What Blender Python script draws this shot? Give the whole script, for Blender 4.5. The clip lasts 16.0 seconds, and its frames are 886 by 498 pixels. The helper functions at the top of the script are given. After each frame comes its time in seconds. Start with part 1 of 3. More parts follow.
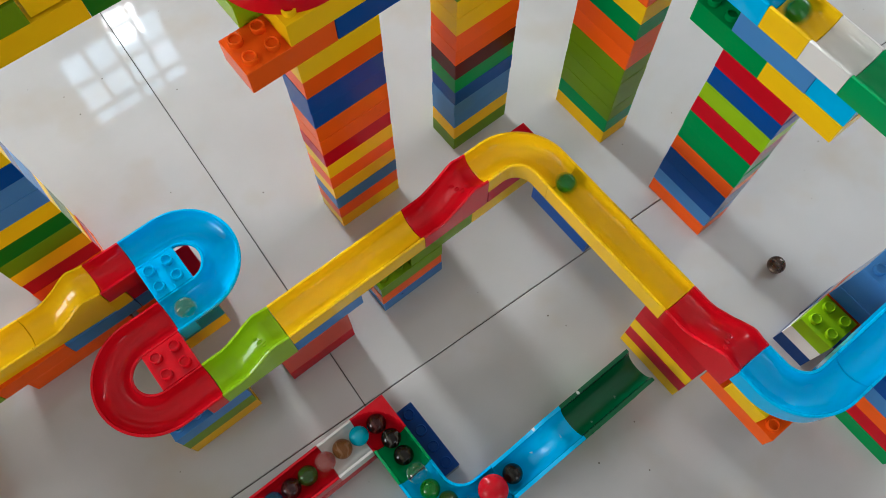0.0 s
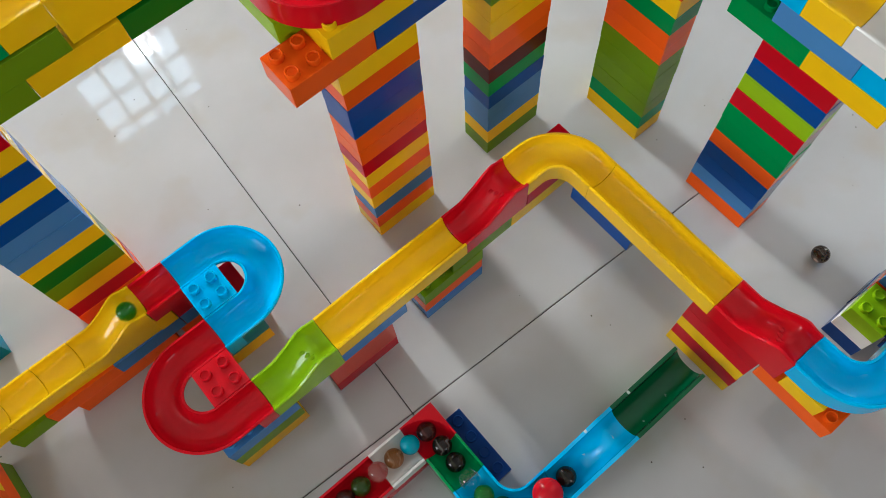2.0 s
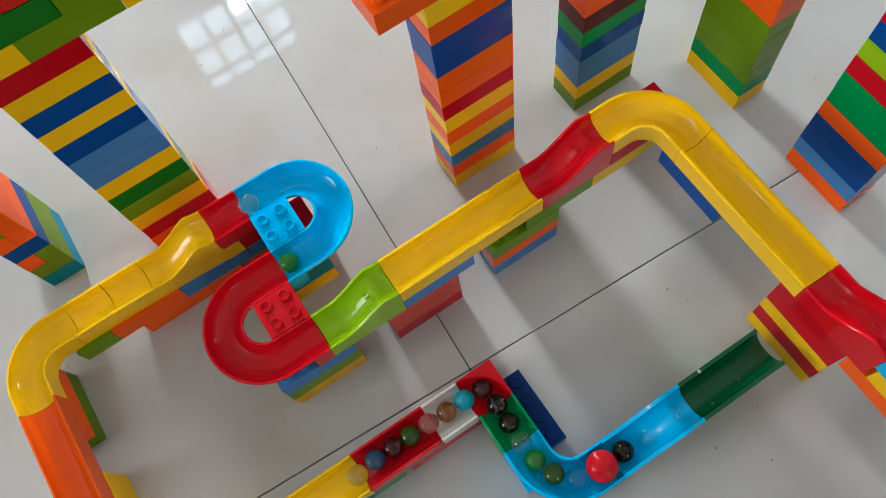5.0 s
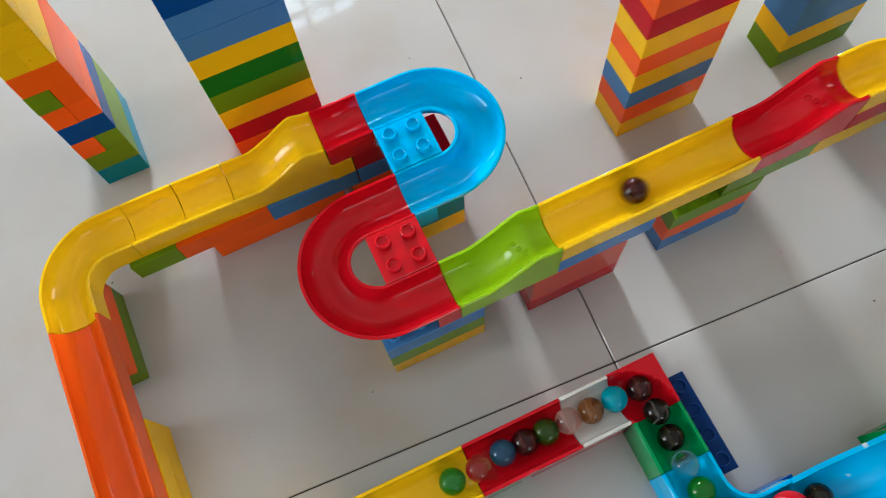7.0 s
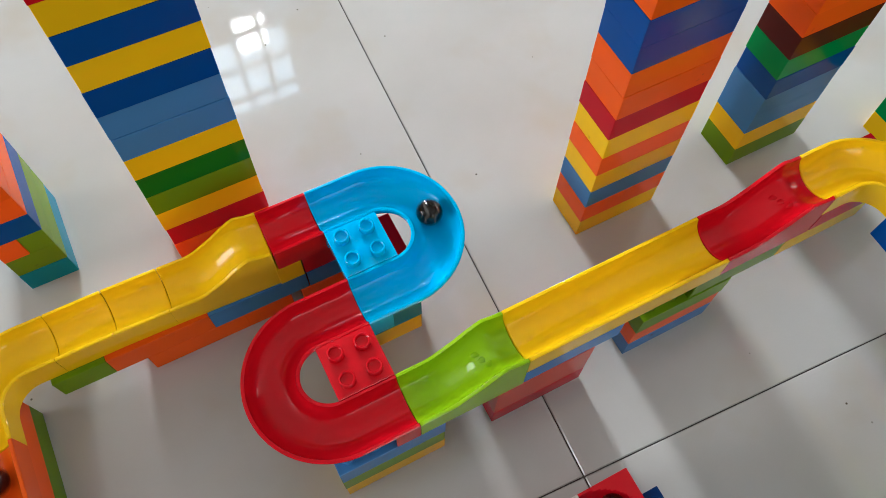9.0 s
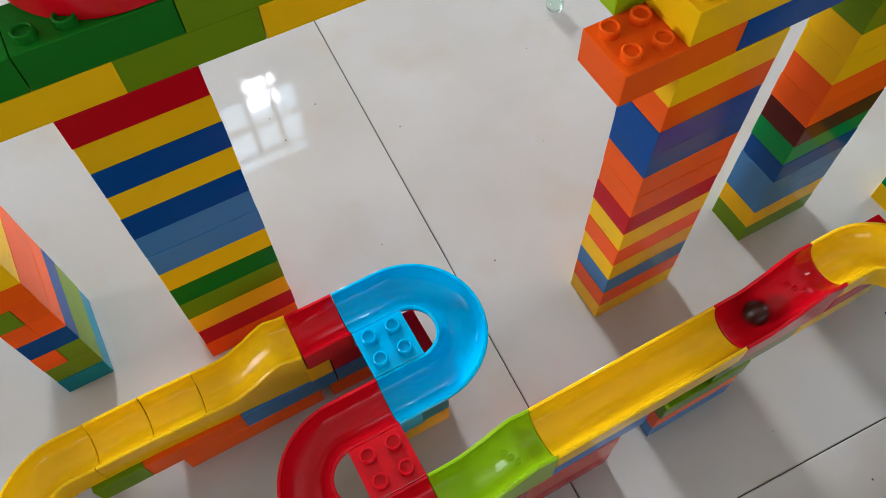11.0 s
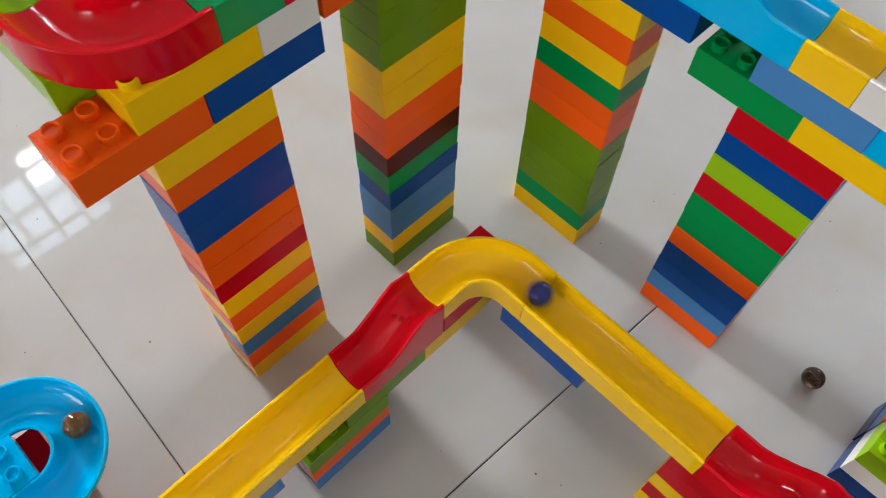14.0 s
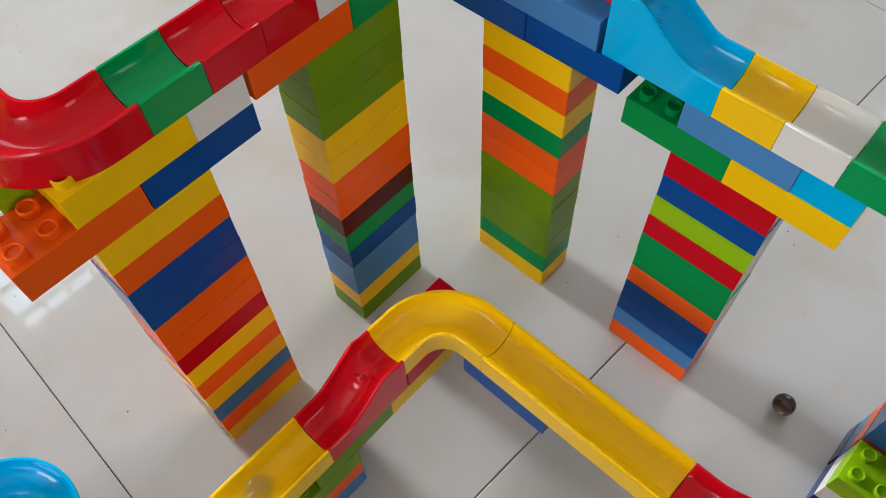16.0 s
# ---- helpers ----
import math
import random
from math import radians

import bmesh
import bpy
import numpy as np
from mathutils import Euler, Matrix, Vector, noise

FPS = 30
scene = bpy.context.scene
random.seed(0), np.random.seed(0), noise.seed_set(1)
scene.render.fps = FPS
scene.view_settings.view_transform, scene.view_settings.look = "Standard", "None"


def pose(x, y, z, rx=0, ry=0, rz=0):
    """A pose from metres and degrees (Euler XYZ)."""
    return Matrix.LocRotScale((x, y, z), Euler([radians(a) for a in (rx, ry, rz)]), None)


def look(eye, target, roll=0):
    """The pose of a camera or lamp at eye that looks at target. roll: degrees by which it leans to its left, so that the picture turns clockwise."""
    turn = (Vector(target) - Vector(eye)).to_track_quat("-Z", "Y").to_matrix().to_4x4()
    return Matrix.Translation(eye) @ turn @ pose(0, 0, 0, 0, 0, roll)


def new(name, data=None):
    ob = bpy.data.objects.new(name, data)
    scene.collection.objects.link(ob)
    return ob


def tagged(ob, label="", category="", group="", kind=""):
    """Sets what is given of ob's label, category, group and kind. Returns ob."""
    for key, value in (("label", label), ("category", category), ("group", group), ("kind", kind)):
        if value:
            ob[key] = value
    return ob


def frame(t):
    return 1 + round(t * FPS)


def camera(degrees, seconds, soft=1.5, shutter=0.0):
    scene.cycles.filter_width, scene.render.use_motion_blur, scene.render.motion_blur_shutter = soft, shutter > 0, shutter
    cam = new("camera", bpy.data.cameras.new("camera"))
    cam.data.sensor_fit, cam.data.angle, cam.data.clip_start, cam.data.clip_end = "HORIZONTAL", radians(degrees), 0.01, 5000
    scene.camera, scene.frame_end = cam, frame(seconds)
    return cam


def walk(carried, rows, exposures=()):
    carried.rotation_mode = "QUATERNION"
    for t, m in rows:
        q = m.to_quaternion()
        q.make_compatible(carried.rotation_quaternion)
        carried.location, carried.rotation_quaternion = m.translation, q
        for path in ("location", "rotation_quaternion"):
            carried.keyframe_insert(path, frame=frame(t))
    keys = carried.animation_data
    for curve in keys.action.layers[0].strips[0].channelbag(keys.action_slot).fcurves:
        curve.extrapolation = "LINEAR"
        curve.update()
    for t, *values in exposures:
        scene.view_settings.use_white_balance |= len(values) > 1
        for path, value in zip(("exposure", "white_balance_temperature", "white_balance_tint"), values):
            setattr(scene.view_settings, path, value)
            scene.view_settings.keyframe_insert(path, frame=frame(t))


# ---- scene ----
cam = camera(59.1, 16.0, soft=0.8, shutter=0.25)
PATH = [
    (0, (0.055, -0.193, 0.659), (0.524, 0.392, -1.195), 0.1),
    (0.5, (0.053, -0.198, 0.658), (0.509, 0.402, -1.194), -1.6),
    (1, (0.05, -0.191, 0.657), (0.501, 0.417, -1.194), -2.4),
    (1.5, (0.047, -0.183, 0.657), (0.478, 0.434, -1.196), -4.0),
    (2, (0.042, -0.178, 0.659), (0.48, 0.439, -1.192), -5.6),
    (2.5, (0.039, -0.173, 0.661), (0.467, 0.434, -1.196), -5.0),
    (3, (0.041, -0.18, 0.661), (0.36, 0.51, -1.189), -11.7),
    (3.5, (0.041, -0.183, 0.652), (0.308, 0.491, -1.212), -13.2),
    (3.7, (0.042, -0.186, 0.654), (0.304, 0.493, -1.209), -13.8),
    (5.8, (0.031, -0.183, 0.622), (0.263, 0.489, -1.247), -14.4),
    (6, (0.026, -0.175, 0.621), (0.258, 0.453, -1.264), -12.8),
    (6.5, (0.007, -0.155, 0.58), (0.233, 0.503, -1.295), -11.9),
    (7, (-0.044, -0.12, 0.505), (0.174, 0.566, -1.361), -7.9),
    (7.5, (-0.059, -0.112, 0.479), (0.179, 0.551, -1.392), -5.4),
    (8, (-0.055, -0.103, 0.49), (0.276, 0.657, -1.331), -2.2),
    (8.5, (-0.046, -0.099, 0.487), (0.383, 0.697, -1.297), 1.6),
    (9, (-0.04, -0.093, 0.484), (0.389, 0.698, -1.302), 1.4),
    (9.5, (-0.04, -0.093, 0.486), (0.402, 0.688, -1.301), 1.9),
    (10, (-0.034, -0.089, 0.507), (0.36, 0.798, -1.242), -4.2),
    (10.2, (-0.037, -0.077, 0.514), (0.393, 0.802, -1.231), -2.9),
    (12.3, (-0.026, -0.063, 0.512), (0.437, 0.843, -1.21), -2.2),
    (12.5, (-0.022, -0.059, 0.513), (0.467, 0.838, -1.206), -1.4),
    (13, (0.027, -0.065, 0.519), (0.66, 0.755, -1.192), 2.2),
    (13.5, (0.077, -0.104, 0.517), (0.791, 0.612, -1.208), 4.1),
    (14, (0.107, -0.135, 0.522), (0.849, 0.555, -1.202), 2.8),
    (14.5, (0.128, -0.144, 0.524), (0.899, 0.528, -1.195), 1.9),
    (15, (0.134, -0.149, 0.536), (0.907, 0.546, -1.173), -0.3),
    (15.5, (0.135, -0.153, 0.541), (0.911, 0.592, -1.145), -2.2),
    (16, (0.136, -0.152, 0.539), (0.906, 0.597, -1.148), -2.2),
]
walk(cam, [(t, look(eye, target, roll)) for t, eye, target, roll in PATH],
     exposures=[(0, 0.08, 6080, 6), (3.5, 0.05, 6080, 6), (7.5, 0.23, 6050, 5), (9.5, 0.14, 6080, 6), (12.5, -0.08, 6230, 9), (14, 0.04, 6280, 9), (16, 0.06, 6280, 8)])

# ---- units: one stud pitch, one brick height ----
U, H = 0.016, 0.0192

# ---- world and light ----
world = bpy.data.worlds.new("daylight")
scene.world = world
world.use_nodes = True
wn = world.node_tree.nodes
wl = world.node_tree.links
sky = wn.new("ShaderNodeTexSky")
sky.sky_type = "NISHITA"
sky.sun_disc = False
sky.sun_elevation = radians(50)
sky.sun_rotation = radians(200)
wl.new(sky.outputs[0], wn["Background"].inputs[0])
wn["Background"].inputs[1].default_value = 0.12
scene.view_settings.exposure = 0.0


def area_light(name, m, sx, sy, watts, colour, spread=180):
    data = bpy.data.lights.new(name, "AREA")
    data.shape, data.size, data.size_y, data.energy, data.color = "RECTANGLE", sx, sy, watts, colour
    data.spread = radians(spread)
    ob = new(name, data)
    ob.matrix_world = m
    return ob


ROOM = (-6.0, 4.5, -5.0, 2.5, 3.1)  # west, east, south, north, height
WIN_N = (-0.01, 0.52, 2.1, 2.97)  # x from, x to, z from, z to
WIN_N2 = (0.05, 0.51, 0.15, 1.55)
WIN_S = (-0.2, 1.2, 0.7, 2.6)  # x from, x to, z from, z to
# the east opening is unseen, added to let in a fill lamp
FILL_E = (-0.6, 1.0, 1.0, 2.5)  # y from, y to, z from, z to
WIN_W = (0.1, 2.3, 0.8, 2.8)  # y from, y to, z from, z to
area_light("window_light_north", look((0.255, ROOM[3] + 0.14, 2.67), (0.255, 0, 2.67)), 0.53, 0.56, 6.0, (0.66, 0.84, 1.0))
area_light("window_light_north_glare", look((0.36, ROOM[3] + 0.12, 2.39), (0.36, 0, 2.39)), 0.14, 0.19, 5.0, (0.95, 0.98, 1.0))
area_light("window_light_north_low", look((0.28, ROOM[3] + 0.14, 1.25), (0.24, 0, 0.0)), 0.42, 0.5, 12, (0.95, 0.97, 1.0), 100)
area_light("window_light_north_foot", look((0.28, ROOM[3] + 0.14, 0.55), (0.24, 0, 0.2)), 0.26, 0.7, 32, (1.0, 0.98, 0.95), 120)
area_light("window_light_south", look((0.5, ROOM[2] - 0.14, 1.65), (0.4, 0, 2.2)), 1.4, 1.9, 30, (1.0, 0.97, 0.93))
area_light("window_light_west", look((ROOM[0] - 0.1, 1.2, 1.8), (0, 0.4, 2.6)), 2.2, 2.0, 164, (1.0, 0.98, 0.965))
# the east lamp is added fill for the ceiling bounce and right-hand floor
area_light("fill_light_east", look((ROOM[1] + 0.1, 0.2, 1.75), (0, 0.2, 2.6)), 1.6, 1.5, 80, (1.0, 0.98, 0.965))


# ---- materials ----
def nodes_of(name):
    m = bpy.data.materials.new(name)
    m.use_nodes = True
    t = m.node_tree
    return m, t, t.nodes["Principled BSDF"]


def link(t, a, b):
    t.links.new(a, b)


def plastic(name, rgb, rough=0.22, wear=0.5, gloss=0.3, tint=0.09):
    """Moulded toy plastic: slight tint by piece, faint scuffs and a waviness from the mould."""
    m, t, b = nodes_of(name)
    b.inputs["Roughness"].default_value = rough
    b.inputs["IOR"].default_value = 1.5
    b.inputs["Specular IOR Level"].default_value = gloss
    co = t.nodes.new("ShaderNodeTexCoord")
    big = t.nodes.new("ShaderNodeTexNoise")
    big.inputs["Scale"].default_value, big.inputs["Detail"].default_value = 55, 4
    fine = t.nodes.new("ShaderNodeTexNoise")
    fine.inputs["Scale"].default_value, fine.inputs["Detail"].default_value = 900, 6
    for n in (big, fine):
        link(t, co.outputs["Object"], n.inputs["Vector"])
    info = t.nodes.new("ShaderNodeObjectInfo")
    hsv = t.nodes.new("ShaderNodeHueSaturation")
    hsv.inputs["Color"].default_value = (*rgb, 1)
    val = t.nodes.new("ShaderNodeMapRange")
    val.inputs["To Min"].default_value, val.inputs["To Max"].default_value = 1 - tint, 1 + tint
    link(t, info.outputs["Random"], val.inputs["Value"])
    mul = t.nodes.new("ShaderNodeMath")
    mul.operation = "MULTIPLY"
    blot = t.nodes.new("ShaderNodeMapRange")
    blot.inputs["To Min"].default_value, blot.inputs["To Max"].default_value = 1 - 0.6 * tint, 1 + 0.6 * tint
    link(t, big.outputs["Fac"], blot.inputs["Value"])
    link(t, val.outputs[0], mul.inputs[0])
    link(t, blot.outputs[0], mul.inputs[1])
    link(t, mul.outputs[0], hsv.inputs["Value"])
    link(t, hsv.outputs[0], b.inputs["Base Color"])
    if tint > 0.05:
        # sparse dark scuffs, different on every brick
        move = t.nodes.new("ShaderNodeVectorMath")
        move.operation = "MULTIPLY_ADD"
        link(t, info.outputs["Random"], move.inputs[0])
        move.inputs[1].default_value = (7, 11, 5)
        link(t, co.outputs["Object"], move.inputs[2])
        masks = []
        for scale, lo, hi in ((230, 0.60, 0.72), (34, 0.66, 0.73)):
            n = t.nodes.new("ShaderNodeTexNoise")
            n.inputs["Scale"].default_value, n.inputs["Detail"].default_value = scale, 3
            link(t, move.outputs[0], n.inputs["Vector"])
            cut = t.nodes.new("ShaderNodeMapRange")
            cut.inputs["From Min"].default_value, cut.inputs["From Max"].default_value = lo, hi
            link(t, n.outputs["Fac"], cut.inputs["Value"])
            masks.append(cut.outputs[0])
        both = t.nodes.new("ShaderNodeMath")
        both.operation = "MULTIPLY"
        link(t, masks[0], both.inputs[0])
        link(t, masks[1], both.inputs[1])
        mark = t.nodes.new("ShaderNodeMix")
        mark.data_type = "RGBA"
        mark.inputs[7].default_value = (*[0.3 * c + 0.006 for c in rgb], 1)
        link(t, both.outputs[0], mark.inputs[0])
        link(t, hsv.outputs[0], mark.inputs[6])
        link(t, mark.outputs[2], b.inputs["Base Color"])
    rr = t.nodes.new("ShaderNodeMapRange")
    rr.inputs["From Min"].default_value, rr.inputs["From Max"].default_value = 0.35, 0.75
    rr.inputs["To Min"].default_value, rr.inputs["To Max"].default_value = rough, rough + 0.16 * wear
    link(t, fine.outputs["Fac"], rr.inputs["Value"])
    link(t, rr.outputs[0], b.inputs["Roughness"])
    bump = t.nodes.new("ShaderNodeBump")
    bump.inputs["Strength"].default_value, bump.inputs["Distance"].default_value = 0.35 * tint + 0.015, 0.0006
    link(t, big.outputs["Fac"], bump.inputs["Height"])
    link(t, bump.outputs[0], b.inputs["Normal"])
    return m


# the paler of the two brick reds has reflected light put into its colour
RGB = {
    "yellow": (0.92, 0.55, 0.003), "orange": (0.90, 0.112, 0.006), "red": (0.52, 0.003, 0.012), "blue": (0.003, 0.066, 0.30),
    "sky": (0.065, 0.22, 0.50), "cyan": (0.003, 0.45, 0.84), "teal": (0.01, 0.24, 0.36), "green": (0.003, 0.26, 0.06), "olive": (0.15, 0.27, 0.006),
    "forest": (0.012, 0.165, 0.012), "lime": (0.29, 0.52, 0.004), "brown": (0.09, 0.012, 0.01), "white": (0.76, 0.74, 0.70), "red_sheen": (0.60, 0.07, 0.04), "navy": (0.008, 0.04, 0.17), "pine": (0.002, 0.085, 0.028),
}
BRICK = {k: plastic("brick_plastic_" + k, v, 0.12, 0.4, 0.07, 0.055) for k, v in RGB.items()}
TRACK_RGB = {**RGB, "red": (0.62, 0.003, 0.012), "yellow": (0.96, 0.58, 0.003), "green": (0.004, 0.31, 0.085)}
SHINY = {k: plastic("track_plastic_" + k, v, 0.03, 0.1, 0.24, 0.008) for k, v in TRACK_RGB.items()}


def glass(name, rgb, rough=0.02):
    m, t, b = nodes_of(name)
    b.inputs["Base Color"].default_value = (*rgb, 1)
    b.inputs["Transmission Weight"].default_value = 1.0
    b.inputs["Roughness"].default_value, b.inputs["IOR"].default_value = rough, 1.48
    b.inputs["Specular IOR Level"].default_value = 0.35
    return m


def tile_material():
    """Polished off-white porcelain: clouding, faint brown stains, smudges that dull the gloss, sparse dark specks of dirt."""
    m, t, b = nodes_of("polished_tile")
    co = t.nodes.new("ShaderNodeTexCoord")

    def noise_at(scale, detail, rough=0.5):
        n = t.nodes.new("ShaderNodeTexNoise")
        n.inputs["Scale"].default_value, n.inputs["Detail"].default_value, n.inputs["Roughness"].default_value = scale, detail, rough
        link(t, co.outputs["Object"], n.inputs["Vector"])
        return n

    def mix(fac, a, c):
        n = t.nodes.new("ShaderNodeMix")
        n.data_type = "RGBA"
        link(t, fac, n.inputs[0])
        for sock, v in ((n.inputs[6], a), (n.inputs[7], c)):
            if isinstance(v, tuple):
                sock.default_value = v
            else:
                link(t, v, sock)
        return n.outputs[2]

    def span(src, lo, hi, a, c):
        n = t.nodes.new("ShaderNodeMapRange")
        n.inputs["From Min"].default_value, n.inputs["From Max"].default_value, n.inputs["To Min"].default_value, n.inputs["To Max"].default_value = lo, hi, a, c
        link(t, src, n.inputs["Value"])
        return n.outputs[0]

    cloud, stain, grain, smear = noise_at(7, 5), noise_at(13, 3), noise_at(700, 4, 0.7), noise_at(45, 6, 0.65)
    base = mix(span(cloud.outputs["Fac"], 0.3, 0.65, 0, 1), (0.445, 0.431, 0.412, 1), (0.51, 0.503, 0.494, 1))
    base = mix(span(stain.outputs["Fac"], 0.54, 0.74, 0, 0.6), base, (0.45, 0.385, 0.30, 1))
    base = mix(span(grain.outputs["Fac"], 0.3, 0.8, 0, 0.12), base, (0.40, 0.38, 0.36, 1))
    dots = t.nodes.new("ShaderNodeTexVoronoi")
    dots.inputs["Scale"].default_value = 42
    link(t, co.outputs["Object"], dots.inputs["Vector"])
    small = span(dots.outputs["Distance"], 0.02, 0.04, 1, 0)
    some = span(stain.outputs["Fac"], 0.50, 0.56, 0, 1)
    both = t.nodes.new("ShaderNodeMath")
    both.operation = "MULTIPLY"
    link(t, small, both.inputs[0])
    link(t, some, both.inputs[1])
    base = mix(both.outputs[0], base, (0.10, 0.08, 0.06, 1))
    link(t, base, b.inputs["Base Color"])
    link(t, span(smear.outputs["Fac"], 0.35, 0.75, 0.02, 0.075), b.inputs["Roughness"])
    b.inputs["IOR"].default_value = 1.5
    return m


def plain(name, rgb, rough=0.8, scale=20, amount=0.08):
    m, t, b = nodes_of(name)
    co = t.nodes.new("ShaderNodeTexCoord")
    n = t.nodes.new("ShaderNodeTexNoise")
    n.inputs["Scale"].default_value = scale
    link(t, co.outputs["Object"], n.inputs["Vector"])
    ramp = t.nodes.new("ShaderNodeValToRGB")
    ramp.color_ramp.elements[0].color = (*[c * (1 - amount) for c in rgb], 1)
    ramp.color_ramp.elements[1].color = (*[min(1, c * (1 + amount)) for c in rgb], 1)
    link(t, n.outputs["Fac"], ramp.inputs[0])
    link(t, ramp.outputs[0], b.inputs["Base Color"])
    b.inputs["Roughness"].default_value = rough
    return m


TILE, GROUT, PAINT, CEIL, DARK = tile_material(), plain("dark_grout", (0.05, 0.045, 0.04), 0.9, 300), plain("wall_paint", (0.44, 0.425, 0.40)), plain("ceiling_paint", (0.80, 0.79, 0.77)), plain("window_steel", (0.1, 0.1, 0.1), 0.5)


# ---- mesh helpers ----
def mesh_of(name, bm, materials, smooth=False):
    me = bpy.data.meshes.new(name)
    bm.to_mesh(me)
    bm.free()
    for m in materials if isinstance(materials, (list, tuple)) else [materials]:
        me.materials.append(m)
    if smooth:
        for p in me.polygons:
            p.use_smooth = True
        me.set_sharp_from_angle(angle=radians(38))
    return me


def put(name, me, parent=None, m=None, label=""):
    ob = new(name, me)
    ob.parent = parent
    if m is not None:
        ob.matrix_basis = m
    if label:
        ob["label"] = label
    return ob


def part(name, bm, material, parent, label="", m=None, smooth=False):
    return put(name, mesh_of(name, bm, material, smooth), parent, m, label)


def box_bm(x0, x1, y0, y1, z0, z1, bevel=0.0, bm=None):
    bm = bm or bmesh.new()
    made = bmesh.ops.create_cube(bm, size=1.0)["verts"]
    bmesh.ops.scale(bm, vec=(x1 - x0, y1 - y0, z1 - z0), verts=made)
    bmesh.ops.translate(bm, vec=((x0 + x1) / 2, (y0 + y1) / 2, (z0 + z1) / 2), verts=made)
    if bevel:
        edges = list({e for v in made for e in v.link_edges})
        bmesh.ops.bevel(bm, geom=edges, offset=bevel, segments=1, affect="EDGES")
    return bm


def ring_bm(r_out, r_in, z0, z1, n=20):
    """A hollow stud: outer wall, rounded lip, inner well with a floor."""
    bm = bmesh.new()
    rings = []
    for r, z in ((r_out, z0), (r_out, z1 - 0.0006), (r_out - 0.0006, z1), (r_in + 0.0005, z1), (r_in, z1 - 0.0005), (r_in, z1 - 0.0017)):
        rings.append([bm.verts.new((r * math.cos(a * math.tau / n), r * math.sin(a * math.tau / n), z)) for a in range(n)])
    for a, b in zip(rings, rings[1:]):
        for k in range(n):
            bm.faces.new((a[k], a[(k + 1) % n], b[(k + 1) % n], b[k]))
    bm.faces.new(rings[-1])
    return bm


STUD = {}


def stud_mesh(material):
    if material.name not in STUD:
        STUD[material.name] = mesh_of("stud", ring_bm(0.0047, 0.0033, -0.0002, 0.0045), material, True)
    return STUD[material.name]


BRICKS = {}


def brick_mesh(nx, ny, material):
    key = (nx, ny, material.name)
    if key not in BRICKS:
        g = 0.00012
        BRICKS[key] = mesh_of("brick", box_bm(g, nx * U - g, g, ny * U - g, 0, H - 0.00005, 0.0003), material)
    return BRICKS[key]


def brick(parent, x, y, z, nx, ny, colour, studs=(), jitter=0.0003):
    """A brick with its corner at stud x, y and level z of its parent's grid; studs: those that stand free on its top."""
    m = pose(x * U + random.uniform(-jitter, jitter), y * U + random.uniform(-jitter, jitter), z * H)
    ob = put("brick", brick_mesh(nx, ny, BRICK[colour]), parent, m)
    for i, j in studs:
        put("stud", stud_mesh(BRICK[colour]), ob, pose((i + 0.5) * U, (j + 0.5) * U, H))
    return ob


def stack(name, x, y, z, label, category="brick tower", group=""):
    e = new(name)
    e.matrix_basis = pose(x * U, y * U, z * H)
    return tagged(e, label, category, group)


def channel(half, depth, n=14):
    """The gutter from rim to rim, across and down."""
    return [(-half * math.cos(math.pi * k / n), -depth * math.sin(math.pi * k / n)) for k in range(n + 1)]


def sweep(stations, width=2 * U, depth=0.0125, lip=0.0021, foot=None, shell=0.0, flare=0.0):
    """A track body along stations (x, y, heading, rim, bottom); shell: a thin pipe wall instead of a solid body."""
    bm = bmesh.new()
    w = width / 2 - 0.00012
    rows = []
    for x, y, a, rim, bottom in stations:
        cut = channel(w - lip, depth)
        if shell:
            loop = [(-w, rim)] + [(s, rim + d) for s, d in cut] + [(w, rim)] + [(s * w / (w - lip), rim + d - shell) for s, d in reversed(cut[1:-1])]
        else:
            e = 0.0007
            loop = [(-w, bottom), (-w, rim - e), (-w + e, rim)] + [(s, rim + d) for s, d in cut] + [(w - e, rim), (w, rim - e), (w, bottom)]
        c, n = math.cos(a), math.sin(a)
        rows.append([bm.verts.new((x - n * s, y + c * s, z)) for s, z in loop])
    for p, q in zip(rows, rows[1:]):
        k = len(p)
        for i in range(k):
            bm.faces.new((p[i], q[i], q[(i + 1) % k], p[(i + 1) % k]))
    for row in (rows[0], rows[-1]):
        k = len(row)
        if shell:
            for i in range(len(channel(1, 1)) + 1):
                quad = (row[i], row[i + 1], row[(-i - 1) % k], row[(-i) % k])
                if len(set(quad)) > 2:
                    ring = []
                    for v in quad:
                        if v not in ring:
                            ring.append(v)
                    try:
                        bm.faces.new(ring)
                    except ValueError:
                        pass
        else:
            # closed end: strips from the gutter to the base
            lo, hi = row[0], row[-1]
            n = len(row)
            base = [bm.verts.new(((lo.co * (1 - f) + hi.co * f))) for f in [(row[i].co - lo.co).xy.length / max((hi.co - lo.co).xy.length, 1e-9) for i in range(n)]]
            for i in range(n - 1):
                if (row[i].co - base[i].co).length < 1e-7 and (row[i + 1].co - base[i + 1].co).length < 1e-7:
                    continue
                try:
                    bm.faces.new((row[i], row[i + 1], base[i + 1], base[i]))
                except ValueError:
                    pass
    bmesh.ops.remove_doubles(bm, verts=bm.verts, dist=1e-6)
    bmesh.ops.recalc_face_normals(bm, faces=bm.faces)
    return bm


